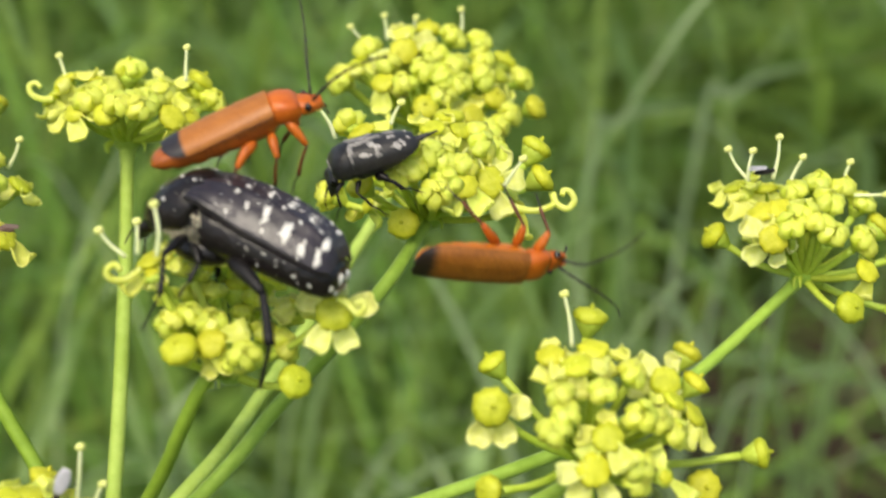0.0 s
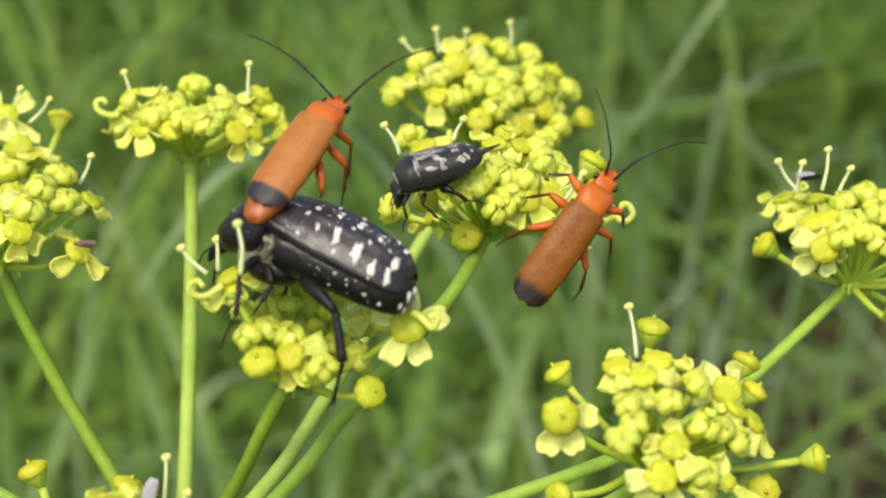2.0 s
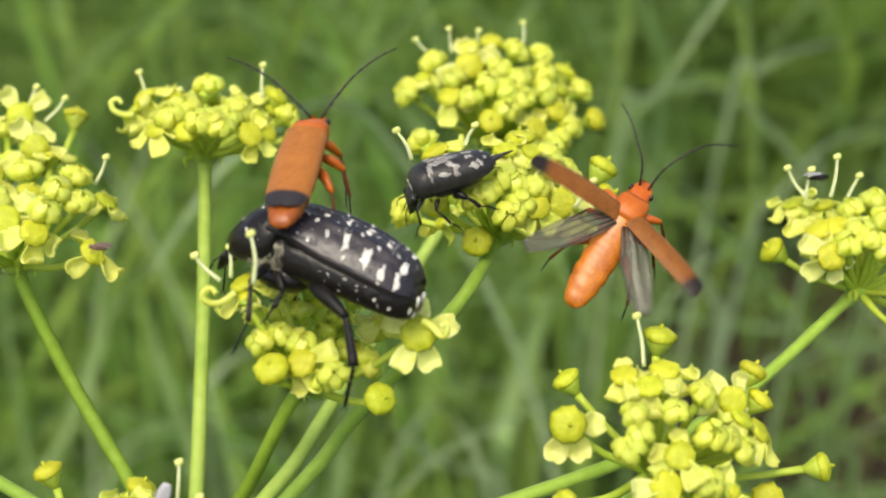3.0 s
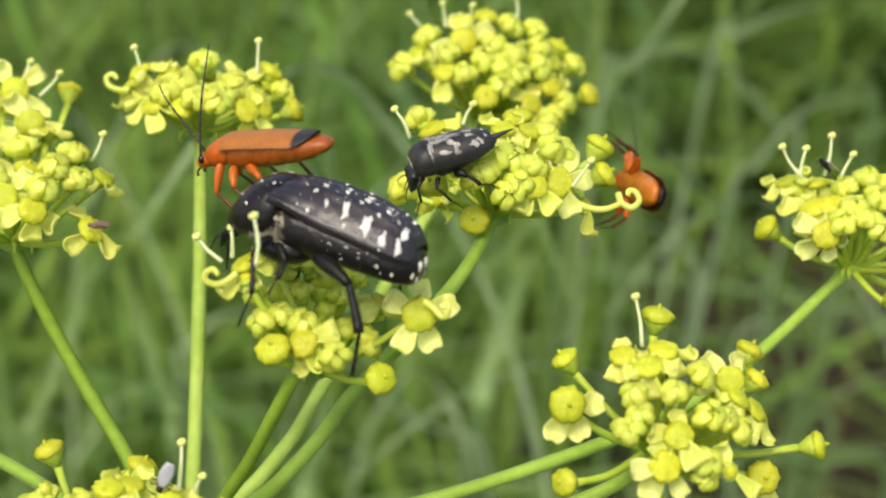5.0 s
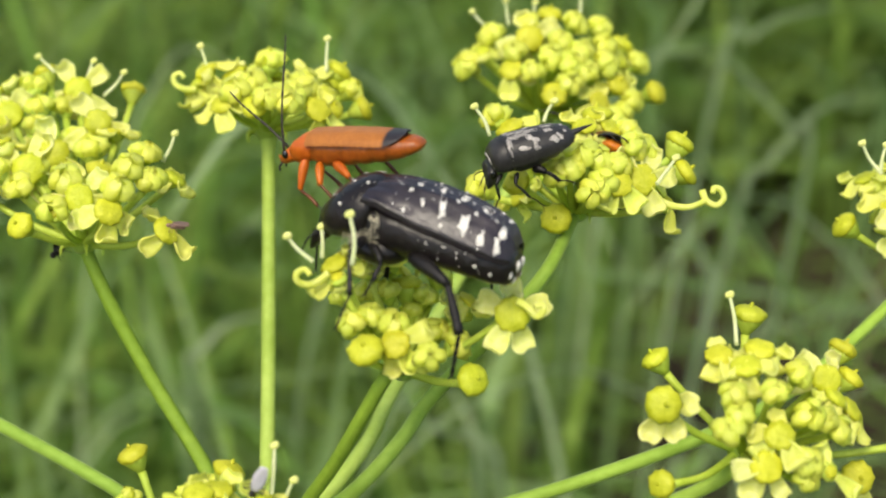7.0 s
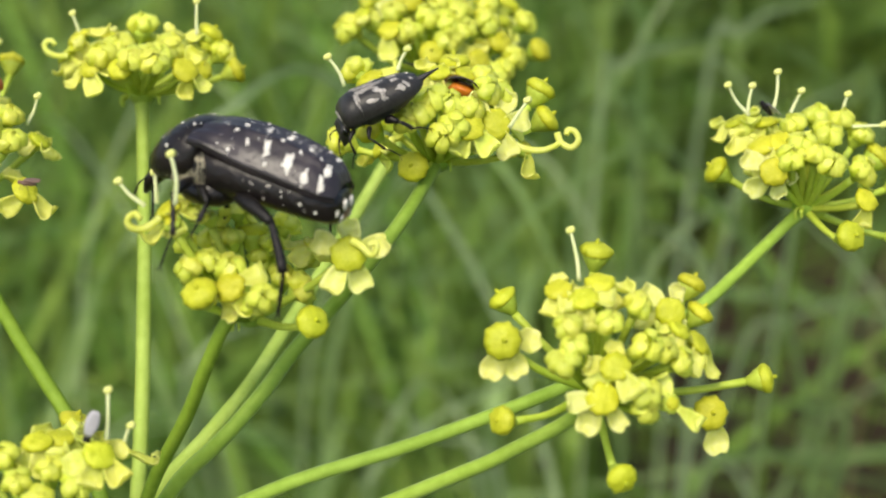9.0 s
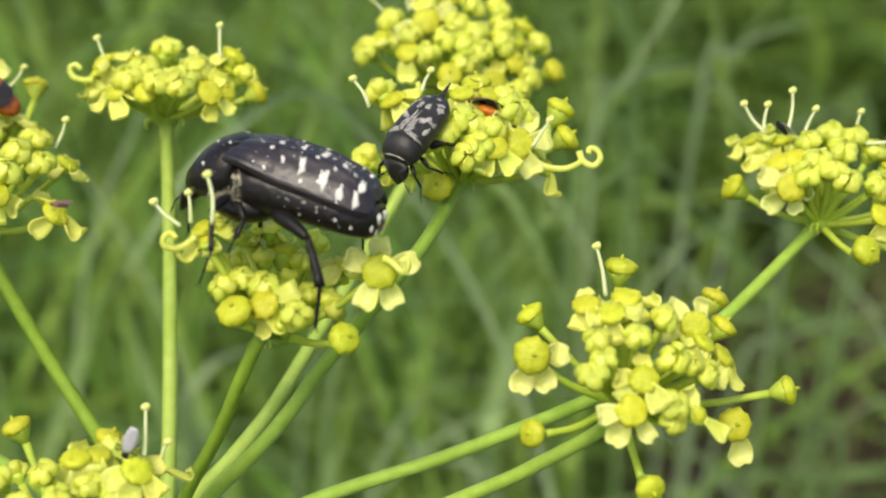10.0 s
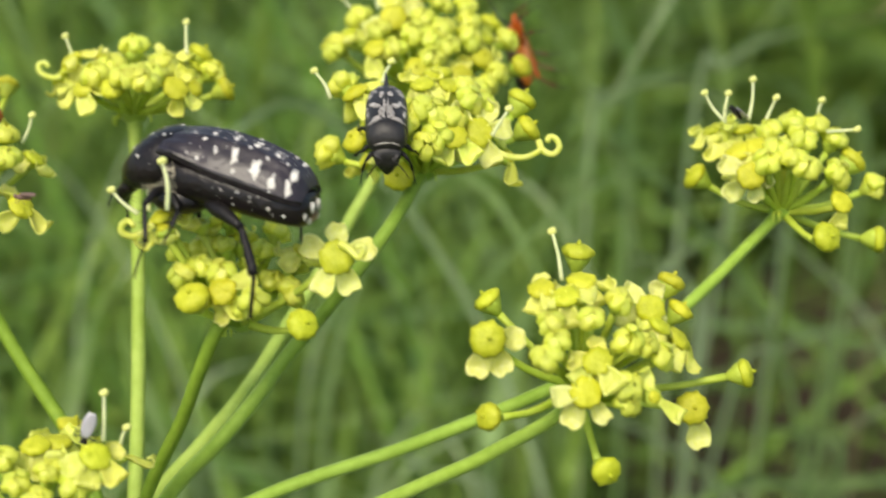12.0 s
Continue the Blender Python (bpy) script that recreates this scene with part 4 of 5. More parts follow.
def chafer():
    rnd = random.Random(21)
    ob = thing("flower_chafer", pose(0, 0, 0.4), "black flower chafer beetle with white spots, feeding on flowers", "beetle")
    xs = [-5.4, -5.2, -4.7, -3.8, -2.4, -0.5, 1.0, 1.8, 2.4]
    wid = [1.30, 1.64, 1.94, 2.12, 2.26, 2.33, 2.32, 2.26, 2.06]
    top = [1.02, 1.38, 1.74, 2.02, 2.20, 2.22, 2.10, 1.98, 1.84]

    def case(side):
        def fn(u, v):
            x = 2.35 - 7.75 * u
            w, t = knots(x, xs, wid), knots(x, xs, top)
            w *= 1 - 0.05 * math.exp(-((u - 0.24) / 0.08) ** 2)
            low = 0.92 - 0.32 * u + 0.46 * math.exp(-(u / 0.20) ** 2) - 0.10 * (max(0, u - 0.8) / 0.2) ** 2
            if v < 0.30:
                y, z = w * v / 0.88, t - 0.07 * (v / 0.30) ** 2
            elif v < 0.88:
                k = (v - 0.30) / 0.58
                y, z = w * v / 0.88, t - 0.07 - (t - 0.07 - low) * (0.66 * k + 0.34 * k * k)
            else:
                k = (v - 0.88) / 0.12
                y, z = w * (1 - 0.05 * k), low - 0.30 * k
            z += 0.05 * math.exp(-((v - 0.30) / 0.05) ** 2) - 0.08 * math.exp(-((v - 0.17) / 0.06) ** 2) * min(1, u * 3) - 0.07 * math.exp(-(v / 0.025) ** 2)
            z += 0.06 * math.exp(-((v - 0.36) / 0.05) ** 2) + 0.05 * math.exp(-((v - 0.62) / 0.06) ** 2) - 0.08 * math.exp(-((v - 0.80) / 0.05) ** 2)
            return Vector((x + 0.35 * v * (u < 0.04), side * (y + 0.02), z))
        return fn
    # under body
    bx = [-5.78, -5.7, -5.45, -4.8, -3.6, -2.0, -0.5, 1.0, 2.3, 2.7]
    bw = [0.40, 0.95, 1.38, 1.76, 2.04, 2.22, 2.27, 2.24, 2.08, 1.8]
    bt = [-0.2, 0.15, 0.52, 0.68, 0.76, 0.82, 0.88, 0.96, 1.1, 1.2]
    bl = [-0.75, -0.98, -1.15, -1.26, -1.36, -1.45, -1.55, -1.72, -1.85, -1.6]
    part("abdomen", loft([ring(x, w, t, l, -0.35, 28, 0.7) for x, w, t, l in zip(bx, bw, bt, bl)]), M_BLACK, ob, "glossy black underside")
    for side in (1, -1):
        fn = case(side)
        hinge = (2.2, side * 1.2, 1.5)
        wc = wing_case(ob, side, fn, hinge, 26, 14, 0.10, M_ELYTRON, "dark violet-black wing case with white spots")
        h = Vector(hinge)
        for u, v, ru, rv, sk in ((0.26, 0.80, 0.020, 0.065, 0.1), (0.35, 0.56, 0.018, 0.070, 0.15), (0.49, 0.54, 0.026, 0.18, 0.14), (0.655, 0.64, 0.030, 0.18, 0.08), (0.79, 0.74, 0.022, 0.13, 0.05),
                                 (0.90, 0.70, 0.026, 0.13, 0.1), (0.90, 0.38, 0.022, 0.20, 0.05), (0.24, 0.40, 0.015, 0.040, 0), (0.37, 0.26, 0.012, 0.028, 0), (0.555, 0.30, 0.016, 0.045, 0.1), (0.52, 0.76, 0.010, 0.035, 0),
                                 (0.13, 0.16, 0.012, 0.03, 0), (0.27, 0.11, 0.016, 0.035, 0), (0.43, 0.10, 0.020, 0.05, 0.1), (0.58, 0.09, 0.026, 0.05, 0.1), (0.74, 0.12, 0.022, 0.055, 0.1), (0.70, 0.38, 0.012, 0.035, 0.2),
                                 (0.83, 0.28, 0.012, 0.04, 0), (0.955, 0.54, 0.014, 0.07, 0)):
            part("white_spot", patch(lambda a, b: fn(a, b) - h, u, v, ru * (1.35 if rv > 0.1 else 1.15), rv * (1.6 if v < 0.15 else 1.15), rnd, 0.05, sk, 11), M_SPOT, wc)
        for i in range(44):
            u, v = rnd.uniform(0.06, 0.96), rnd.uniform(0.03, 0.85) if i % 2 else rnd.uniform(0.02, 0.2)
            k = rnd.uniform(0.4, 1.1)
            part("white_spot", patch(lambda a, b: fn(a, b) - h, u, v, 0.009 * k, 0.022 * k, rnd, 0.045, 0, 8), M_SPOT, wc)
        rim = [fn(i / 20, 0.90) - h + Vector((0, side * 0.03, 0)) for i in range(1, 21)]
        part("rim", tube(rim, 0.06, 7), M_LEG, wc, "raised black outer edge")
        for x, ww, zz, k in ((-3.9, 1.94, -0.30, 0.09), (-4.7, 1.72, -0.45, 0.12), (-2.9, 2.10, -0.2, 0.05)):
            part("white_spot", ball((x, side * ww, zz), (k, 0.08, k * 1.2), 9, 6), M_SPOT, ob)
    for _ in range(24):
        x, side = rnd.uniform(-5.0, -0.4), rnd.choice((-1, 1))
        k = rnd.uniform(0.03, 0.06)
        part("white_spot", ball((x, side * (knots(x, bx, bw) - 0.06), rnd.uniform(-0.75, 0.2)), (k, 0.08, k), 7, 5), M_SPOT, ob)
    for x, y, z, k in ((-5.70, 0.40, 0.0, 1.4), (-5.70, -0.40, 0.0, 1.4), (-5.56, 1.02, -0.35, 1.0), (-5.56, -1.02, -0.35, 1.0), (-5.68, 0.55, -0.68, 1.0), (-5.68, -0.55, -0.68, 1.0)):
        part("white_spot", ball((x, y, z), (0.14, 0.16 * k, 0.25 * k), 9, 6), M_SPOT, ob)
    part("pygidium", ball((-5.62, 0, -0.55), (0.22, 0.75, 0.42), 12, 8), M_BROWNFLY, ob, "reddish-brown tail plate")
    # scutellum
    part("scutellum", ball((2.2, 0, 1.86), (0.75, 0.38, 0.14), 10, 6), M_BLACK, ob, "small black shield between the wing cases")
    # pronotum
    px = [2.05, 2.4, 3.0, 3.7, 4.4, 4.9]
    pw = [2.12, 2.25, 2.30, 2.18, 1.80, 1.15]
    pt = [1.86, 2.04, 2.06, 1.84, 1.26, 0.42]
    pl = [-1.0, -1.25, -1.4, -1.45, -1.4, -1.2]

    def pro(u, v):
        x = 2.1 + 2.7 * u
        w, t = knots(x, px, pw), knots(x, px, pt)
        a = math.radians(180 * v)
        return Vector((x, w * math.copysign(abs(math.cos(a)) ** 0.85, math.cos(a)), -0.1 + (t + 0.1) * math.sin(a) ** 0.8))
    pron = part("pronotum", loft([ring(x, w, t, l, -0.1, 28, 0.85) for x, w, t, l in zip(px, pw, pt, pl)]), M_BLACK, ob, "black hairy pronotum with white dots")
    for u, v in ((0.25, 0.36), (0.25, 0.64), (0.55, 0.40), (0.55, 0.60), (0.6, 0.14), (0.6, 0.86)):
        part("white_spot", patch(pro, u, v, 0.030, 0.016, rnd, 0.03), M_SPOT, pron)
    for _ in range(14):
        k = rnd.uniform(0.3, 0.75)
        part("white_spot", patch(pro, rnd.uniform(0.06, 0.92), rnd.uniform(0.06, 0.94), 0.022 * k, 0.012 * k, rnd, 0.03, 0, 7), M_SPOT, pron)
    part("head", loft([ring(x, w, t, l, -1.3, 20, 0.8) for x, w, t, l in ((4.3, 1.0, -0.1, -1.6), (4.7, 1.0, -0.4, -1.9), (5.0, 0.85, -0.8, -2.2), (5.2, 0.72, -1.2, -2.4), (5.3, 0.55, -1.6, -2.45))]), M_BLACK, ob, "black head bent down")
    for side in (1, -1):
        part("eye", ball((4.65, side * 0.95, -0.8), (0.26, 0.2, 0.26), 10, 8), M_EYE, ob, "black eye")
        feeler(ob, (5.0, side * 0.7, -1.3), [(5.3, side * 1.0, -1.5), (5.4, side * 1.1, -1.9), (5.5, side * 1.05, -2.3)], 0.08, 3, M_LEG, "short clubbed antenna")
    # hair tufts on the flanks
    for side in (1, -1):
        bm = bmesh.new()
        tufts = [(rnd.triangular(0.5, 3.2, 2.1), rnd.triangular(-1.6, 0.6, -0.3)) for _ in range(16)]
        for _ in range(620):
            x, z = tufts[_ % 16][0] + rnd.gauss(0, 0.11), tufts[_ % 16][1] + rnd.gauss(0, 0.2)
            y = side * (knots(x, bx[:-1] + [3.4], bw[:-1] + [2.1]) - 0.08 - 0.35 * max(0, -z - 0.8))
            p = Vector((x, y, z))
            tube([p, p + Vector((rnd.uniform(-0.45, 0.15), side * rnd.uniform(0.0, 0.16), rnd.uniform(-0.9, -0.3)))], [0.017, 0.005], 4, bm)
        tagged(part("hair", bm, M_HAIR, ob, "pale hair fringe"), kind="stuff")
        bm = bmesh.new()
        for _ in range(16):
            u, v = rnd.random(), rnd.uniform(0.02, 0.98)
            p = pro(u, v)
            tube([p, p + Vector((0.1, p.y * 0.12, 0.22)) * rnd.uniform(0.4, 0.8)], [0.015, 0.005], 4, bm)
        tagged(part("hair", bm, M_HAIR, pron, "fine pale hair"), kind="stuff")
        part("breast", ball((1.4, side * 1.1, -1.5), (1.6, 1.3, 0.9), 16, 10), M_BLACK, ob, "black breast plate")
    legs3 = (M_LEG, M_LEG, M_LEG)
    lab = "black spiny leg"
    bow(ob, 0.036)
    for joints, radii in ((((1.9, 2.3, -0.9), (1.9, 4.3, -1.2), (1.1, 5.3, -2.8), (1.2, 5.9, -4.4)), (0.24, 0.13, 0.07)),
        (((3.6, -0.2, -2.0), (5.2, -0.8, -2.3), (5.4, -0.9, -3.5), (5.1, -0.8, -4.9)), (0.24, 0.14, 0.07)),
        (((1.6, 2.0, -1.2), (0.6, 2.9, -1.6), (0.6, 3.5, -2.4), (0.8, 3.7, -3.2)), (0.22, 0.13, 0.07)),
        (((2.3, -1.0, -2.0), (1.9, -2.7, -3.2), (1.8, -3.0, -4.9), (1.8, -3.0, -6.3)), (0.22, 0.13, 0.07)),
        (((-0.6, 2.1, -1.1), (-3.1, 3.3, -1.3), (-4.5, 4.1, -3.3), (-4.7, 4.2, -5.5)), (0.37, 0.25, 0.12)),
        (((-1.8, -2.0, -2.1), (-2.9, -3.8, -2.7), (-3.5, -4.4, -3.2), (-3.8, -4.2, -4.1)), (0.30, 0.2, 0.09)),
    ):
        leg(ob, joints, radii, legs3, lab, True)
    return ob


def soldier_beetle(label, case_material, belly_material, legs, feelers, tail=-4.75, wrap=84):
    """A slim orange beetle with soft wing cases; returns it and its wing cases and hind wings."""
    ob = thing("soldier_beetle", pose(0, 0, 0.4), label, "beetle", "orange soldier beetles")
    bx = [-4.75, -4.4, -3.6, -2.4, -1.0, 0.4, 1.4, 2.1]
    bw = [0.34, 0.64, 0.90, 1.04, 1.08, 1.05, 0.98, 0.8]
    bt = [-0.1, 0.10, 0.26, 0.36, 0.38, 0.42, 0.46, 0.45]
    bl = [-0.35, -0.55, -0.80, -0.96, -1.02, -1.08, -1.08, -0.75]
    rings = []
    for i in range(29):
        x = tail + (2.1 - tail) * i / 28
        groove = 0.065 * (i % 4 == 0) * (i < 22)
        xx = -4.75 + 6.85 * i / 28
        rings.append(ring(x, knots(xx, bx, bw) - groove, knots(xx, bx, bt) - groove, knots(xx, bx, bl) + groove, -0.2, 20, 0.85))
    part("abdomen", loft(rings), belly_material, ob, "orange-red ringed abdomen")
    pw = [0.80, 0.98, 1.02, 0.95, 0.70]
    part("pronotum", loft([ring(x, w, t, l, -0.05, 22, 0.8) for x, w, t, l in zip((1.75, 2.1, 2.6, 3.1, 3.4), pw, (0.54, 0.58, 0.50, 0.30, 0.04), (-0.6, -0.75, -0.85, -0.85, -0.75))]), M_ORANGE, ob, "shiny orange-red neck shield")
    head = part("head", loft([ring(x, w, t, l, -0.4, 18, 0.9) for x, w, t, l in ((3.15, 0.62, 0.0, -0.70), (3.45, 0.70, 0.0, -0.80), (3.8, 0.72, -0.12, -0.88), (4.15, 0.54, -0.34, -0.92), (4.45, 0.36, -0.58, -0.95), (4.6, 0.18, -0.75, -0.92))]), M_ORANGE, ob, "orange-red head")
    for s in (1, -1):
        part("eye", ball((3.76, s * 0.68, -0.32), (0.21, 0.16, 0.21), 10, 8), M_EYE, head, "bulging black eye")
        part("palp", tube([(4.4, s * 0.2, -0.8), (4.6, s * 0.35, -1.0), (4.65, s * 0.32, -1.2)], [0.06, 0.06, 0.08], 6), M_DUSK, head, "dark mouth feeler")
    antennae = [feeler(ob, (0, 0, 0), feelers[0 if s > 0 else 1], 0.085, 5, M_DUSK, "long dark jointed antenna", pose(4.1 * MM, s * 0.28 * MM, -0.28 * MM)) for s in (1, -1)]
    cases, wings = [], []
    for s in (1, -1):
        def fn(u, v, s=s):
            x = 1.95 - 6.2 * u
            w = 1.16 + 0.10 * math.sin(math.pi * min(1, u * 1.1)) - 0.75 * max(0, u - 0.86) ** 1.6 * 6
            a = math.radians(90 - wrap * v * (1.0 if u < 0.8 else math.sqrt(max(0.03, 1 - ((u - 0.8) / 0.2) ** 2))))
            y = max(w, 0.25) * max(math.cos(a), 0) ** 0.8
            z = -0.10 + 0.76 * math.sin(a) ** 0.7 + 0.02 * math.sin(9 * v) * math.sin(math.pi * u)
            return Vector((x - 0.25 * (1 - v) * 0 - 0.12 * v * (u > 0.9), s * (y - 0.012), z - 0.04 * u - 0.24 * u * u))
        cases.append(wing_case(ob, s, fn, (1.9, s * 0.55, 0.52), 18, 8, 0.06, case_material, "soft orange wing case with a dark tip"))

        def wf(u, v, s=s):
            w = 0.25 + 1.45 * math.sin(math.pi * (0.12 + 0.8 * u)) ** 0.8
            return Vector((-0.1 - 5.6 * u, s * ((v - 0.5) * w), 0.04 * math.sin(14 * v) + 0.05 * math.sin(3 * u)))
        hw = part("hind_wing", sheet(wf, 14, 8, 0.02), M_WING, ob, "smoky transparent hind wing", pose(1.6 * MM, 0, (0.15 + 0.03 * s) * MM))
        for k in range(4):
            vv = 0.12 + 0.24 * k
            part("vein", tube([wf(i / 8, vv + 0.04 * math.sin(i)) for i in range(9)], [0.05 - 0.004 * i for i in range(9)], 5), M_DUSK, hw)
        wings.append(hw)
    for joints in legs:
        leg(ob, joints, (0.24, 0.10, 0.055), (M_ORANGE, M_SHIN, M_DUSK), "orange leg with a dark foot")
    return ob, cases, wings, antennae


def tumbling_beetle():
    rnd = random.Random(31)
    ob = thing("tumbling_flower_beetle", pose(0, 0, 0.4), "small dark grey wedge-shaped beetle with pale downy patches", "beetle")
    xs = [-2.7, -2.3, -1.4, -0.2, 0.8, 1.3]
    wid = [0.62, 0.96, 1.12, 1.17, 1.16, 1.12]
    top = [0.34, 0.56, 0.78, 0.92, 0.98, 0.96]
    part("abdomen", loft([ring(x, w, t, l, -0.1, 20, 0.85) for x, w, t, l in zip((-3.0, -2.5, -1.5, -0.3, 0.8, 1.4), (0.22, 0.55, 0.88, 1.02, 1.05, 0.9), (0.1, 0.3, 0.55, 0.7, 0.75, 0.65), (-0.3, -0.6, -0.95, -1.15, -1.15, -0.8))]), M_MORD, ob, "black keeled underside")
    part("tail_spike", tube([(-2.4, 0, -0.05), (-2.9, 0, 0.0), (-3.5, 0, 0.08), (-4.2, 0, 0.14)], [0.34, 0.2, 0.12, 0.04], 10), M_MORD, ob, "pointed black tail spike")
    for s in (1, -1):
        def fn(u, v, s=s):
            x = 1.3 - 4.05 * u
            w, t = knots(x, xs, wid), knots(x, xs, top)
            a = math.radians(90 - 96 * v)
            c = math.cos(a)
            return Vector((x, s * (w * max(c, 0.0) ** 0.85 + 0.012), -0.1 + (t + 0.1) * math.copysign(abs(math.sin(a)) ** 0.8, math.sin(a))))
        hinge = (1.2, s * 0.4, 0.6)
        h = Vector(hinge)
        wc = wing_case(ob, s, fn, hinge, 16, 10, 0.06, M_MORD, "dark grey wing case with pale patches")
        for u, v, ru, rv, sk in ((0.06, 0.28, 0.06, 0.22, 0.0), (0.20, 0.10, 0.20, 0.11, 0.1), (0.40, 0.34, 0.075, 0.22, 0.3), (0.26, 0.60, 0.10, 0.10, 0.3), (0.42, 0.66, 0.06, 0.12, 0.2), (0.70, 0.52, 0.08, 0.18, 0.1), (0.66, 0.10, 0.09, 0.08, 0), (0.90, 0.20, 0.03, 0.12, 0), (0.30, 0.03, 0.26, 0.035, 0), (0.03, 0.45, 0.025, 0.40, 0.0), (0.80, 0.42, 0.045, 0.20, 0.15)):
            part("pale_patch", patch(lambda a, b: fn(a, b) - h, u, v, ru, rv, rnd, 0.035, sk, 14), M_PALE, wc)
    part("pronotum", loft([ring(x, w, t, l, -0.15, 22, 0.85, tl) for x, w, t, l, tl in ((1.05, 1.10, 0.96, -0.8, 0.0), (1.4, 1.15, 0.98, -0.85, 0.05), (1.85, 1.12, 0.82, -0.8, 0.1), (2.2, 1.0, 0.50, -0.7, 0.12), (2.42, 0.76, 0.12, -0.55, 0.15))]), M_MORD, ob, "black rounded neck shield")
    head = part("head", loft([ring(x, w, t, l, -0.5, 18, 0.9) for x, w, t, l in ((2.15, 0.55, -0.25, -1.15), (2.35, 0.78, -0.12, -1.45), (2.62, 0.74, -0.30, -1.65), (2.78, 0.54, -0.70, -1.75), (2.82, 0.30, -1.15, -1.8))]), M_MORD, ob, "black head tucked down")
    for s in (1, -1):
        part("eye", ball((2.46, s * 0.68, -0.65), (0.2, 0.12, 0.28), 10, 8), M_EYE, head, "black eye")
        feeler(ob, (2.75, s * 0.4, -0.85), [(3.0, s * 0.7, -1.0), (3.25, s * 1.0, -1.3), (3.3, s * 1.2, -1.7)], 0.05, 3, M_LEG, "short thin antenna")
        part("pale_patch", ball((1.28, s * 0.62, 0.66), (0.05, 0.28, 0.14), 8, 6), M_PALE, ob)
        part("pale_patch", tube([(2.42, 0.0, 0.24), (2.41, s * 0.35, 0.20), (2.38, s * 0.66, 0.06), (2.34, s * 0.86, -0.2)], [0.045, 0.05, 0.045, 0.02], 7), M_PALE, ob)
        ls = (M_LEG, M_LEG, M_LEG)
        leg(ob, ((1.9, s * 0.6, -0.8), (2.5, s * 1.2, -1.0), (2.5, s * 1.4, -1.7), (2.9, s * 1.5, -2.2)), (0.13, 0.08, 0.045), ls, "thin black leg")
        leg(ob, ((1.0, s * 0.7, -1.0), (1.4, s * 1.4, -1.2), (0.8, s * 1.8, -2.0), (0.2, s * 2.0, -2.6)), (0.14, 0.08, 0.045), ls, "thin black leg")
        leg(ob, ((0.0, s * 0.7, -1.05), (-0.6, s * 1.3, -1.1), (-1.2, s * 1.6, -1.7), (-2.1, s * 1.7, -2.1)), (0.22, 0.12, 0.05), ls, "thin black leg")
    return ob


def tiny_fly(m, label, body, wing, size, splay=1.0):
    ob = thing("small_fly", m, label, "fly")
    part("body", loft([[p * size for p in ring(x, w, t, -t * 0.8, 0, 12, 0.95)] for x, w, t in ((-0.75, 0.06, 0.06), (-0.45, 0.2, 0.18), (-0.1, 0.2, 0.2), (0.15, 0.24, 0.26), (0.35, 0.2, 0.22), (0.45, 0.1, 0.1))]), body, ob, "dark slim body")
    part("head", ball(Vector((0.55, 0, 0.02)) * size, [0.17 * size] * 3, 10, 8), body, ob, "round dark head")
    for s in (1, -1):
        def fn(u, v, s=s):
            return Vector((0.25 - 1.25 * u, s * (0.08 * splay + 0.18 * u * splay + (v - 0.5 + 0.1 * splay) * (0.12 + 0.45 * math.sin(math.pi * (0.1 + 0.8 * u)))), 0.27 + 0.10 * u + 0.02 * s)) * size
        part("wing", sheet(fn, 8, 4, 0.02), wing, ob, "pale folded wing")
        for x in (0.3, 0.1, -0.1):
            part("leg", tube([Vector(p) * size for p in ((x, s * 0.12, -0.1), (x + 0.1, s * 0.4, 0.0), (x + 0.15 - 0.3 * (x < 0), s * 0.5, -0.38))], [0.04 * size, 0.03 * size, 0.02 * size], 5), body, ob)
    return ob


CLING = [((2.5, 0.7, -0.55), (3.0, 1.9, -0.8), (2.6, 2.5, -1.9), (2.5, 2.7, -2.6)), ((2.5, -0.7, -0.55), (3.0, -1.9, -0.8), (2.6, -2.5, -1.9), (2.5, -2.7, -2.6)),
         ((1.4, 0.8, -0.8), (1.5, 2.2, -0.9), (0.8, 2.9, -2.0), (0.5, 3.2, -2.7)), ((1.4, -0.8, -0.8), (1.5, -2.2, -0.9), (0.8, -2.9, -2.0), (0.5, -3.2, -2.7)),
         ((0.4, 0.8, -0.85), (-0.8, 2.1, -0.9), (-1.9, 2.7, -1.9), (-2.5, 2.8, -2.6)), ((0.4, -0.8, -0.85), (-0.8, -2.1, -0.9), (-1.9, -2.7, -1.9), (-2.5, -2.8, -2.6))]
STAND = [((2.4, 0.6, -0.55), (2.8, 1.3, -1.9), (1.6, 1.6, -2.6), (1.0, 1.6, -3.3)), ((2.4, -0.6, -0.55), (2.9, -1.3, -1.7), (1.8, -1.6, -2.8), (1.2, -1.6, -3.4)),
         ((1.4, 0.8, -0.8), (0.9, 1.9, -1.5), (0.0, 2.0, -2.4), (-0.6, 2.0, -3.0)), ((1.4, -0.8, -0.8), (1.2, -1.9, -1.4), (0.5, -2.1, -2.5), (0.1, -2.1, -3.2)),
         ((0.4, 0.8, -0.85), (-1.0, 1.7, -1.2), (-1.9, 1.8, -2.2), (-2.5, 1.7, -2.8)), ((0.4, -0.8, -0.85), (-1.0, -1.7, -1.2), (-1.9, -1.8, -2.2), (-2.5, -1.7, -2.8))]
FEEL = [[(1.5, 0.15, 0.18), (3.0, 0.35, 0.16), (4.4, 0.75, 0.0), (5.5, 1.3, -0.2)], [(1.5, -0.15, 0.18), (3.0, -0.35, 0.16), (4.4, -0.75, 0.0), (5.5, -1.3, -0.2)]]
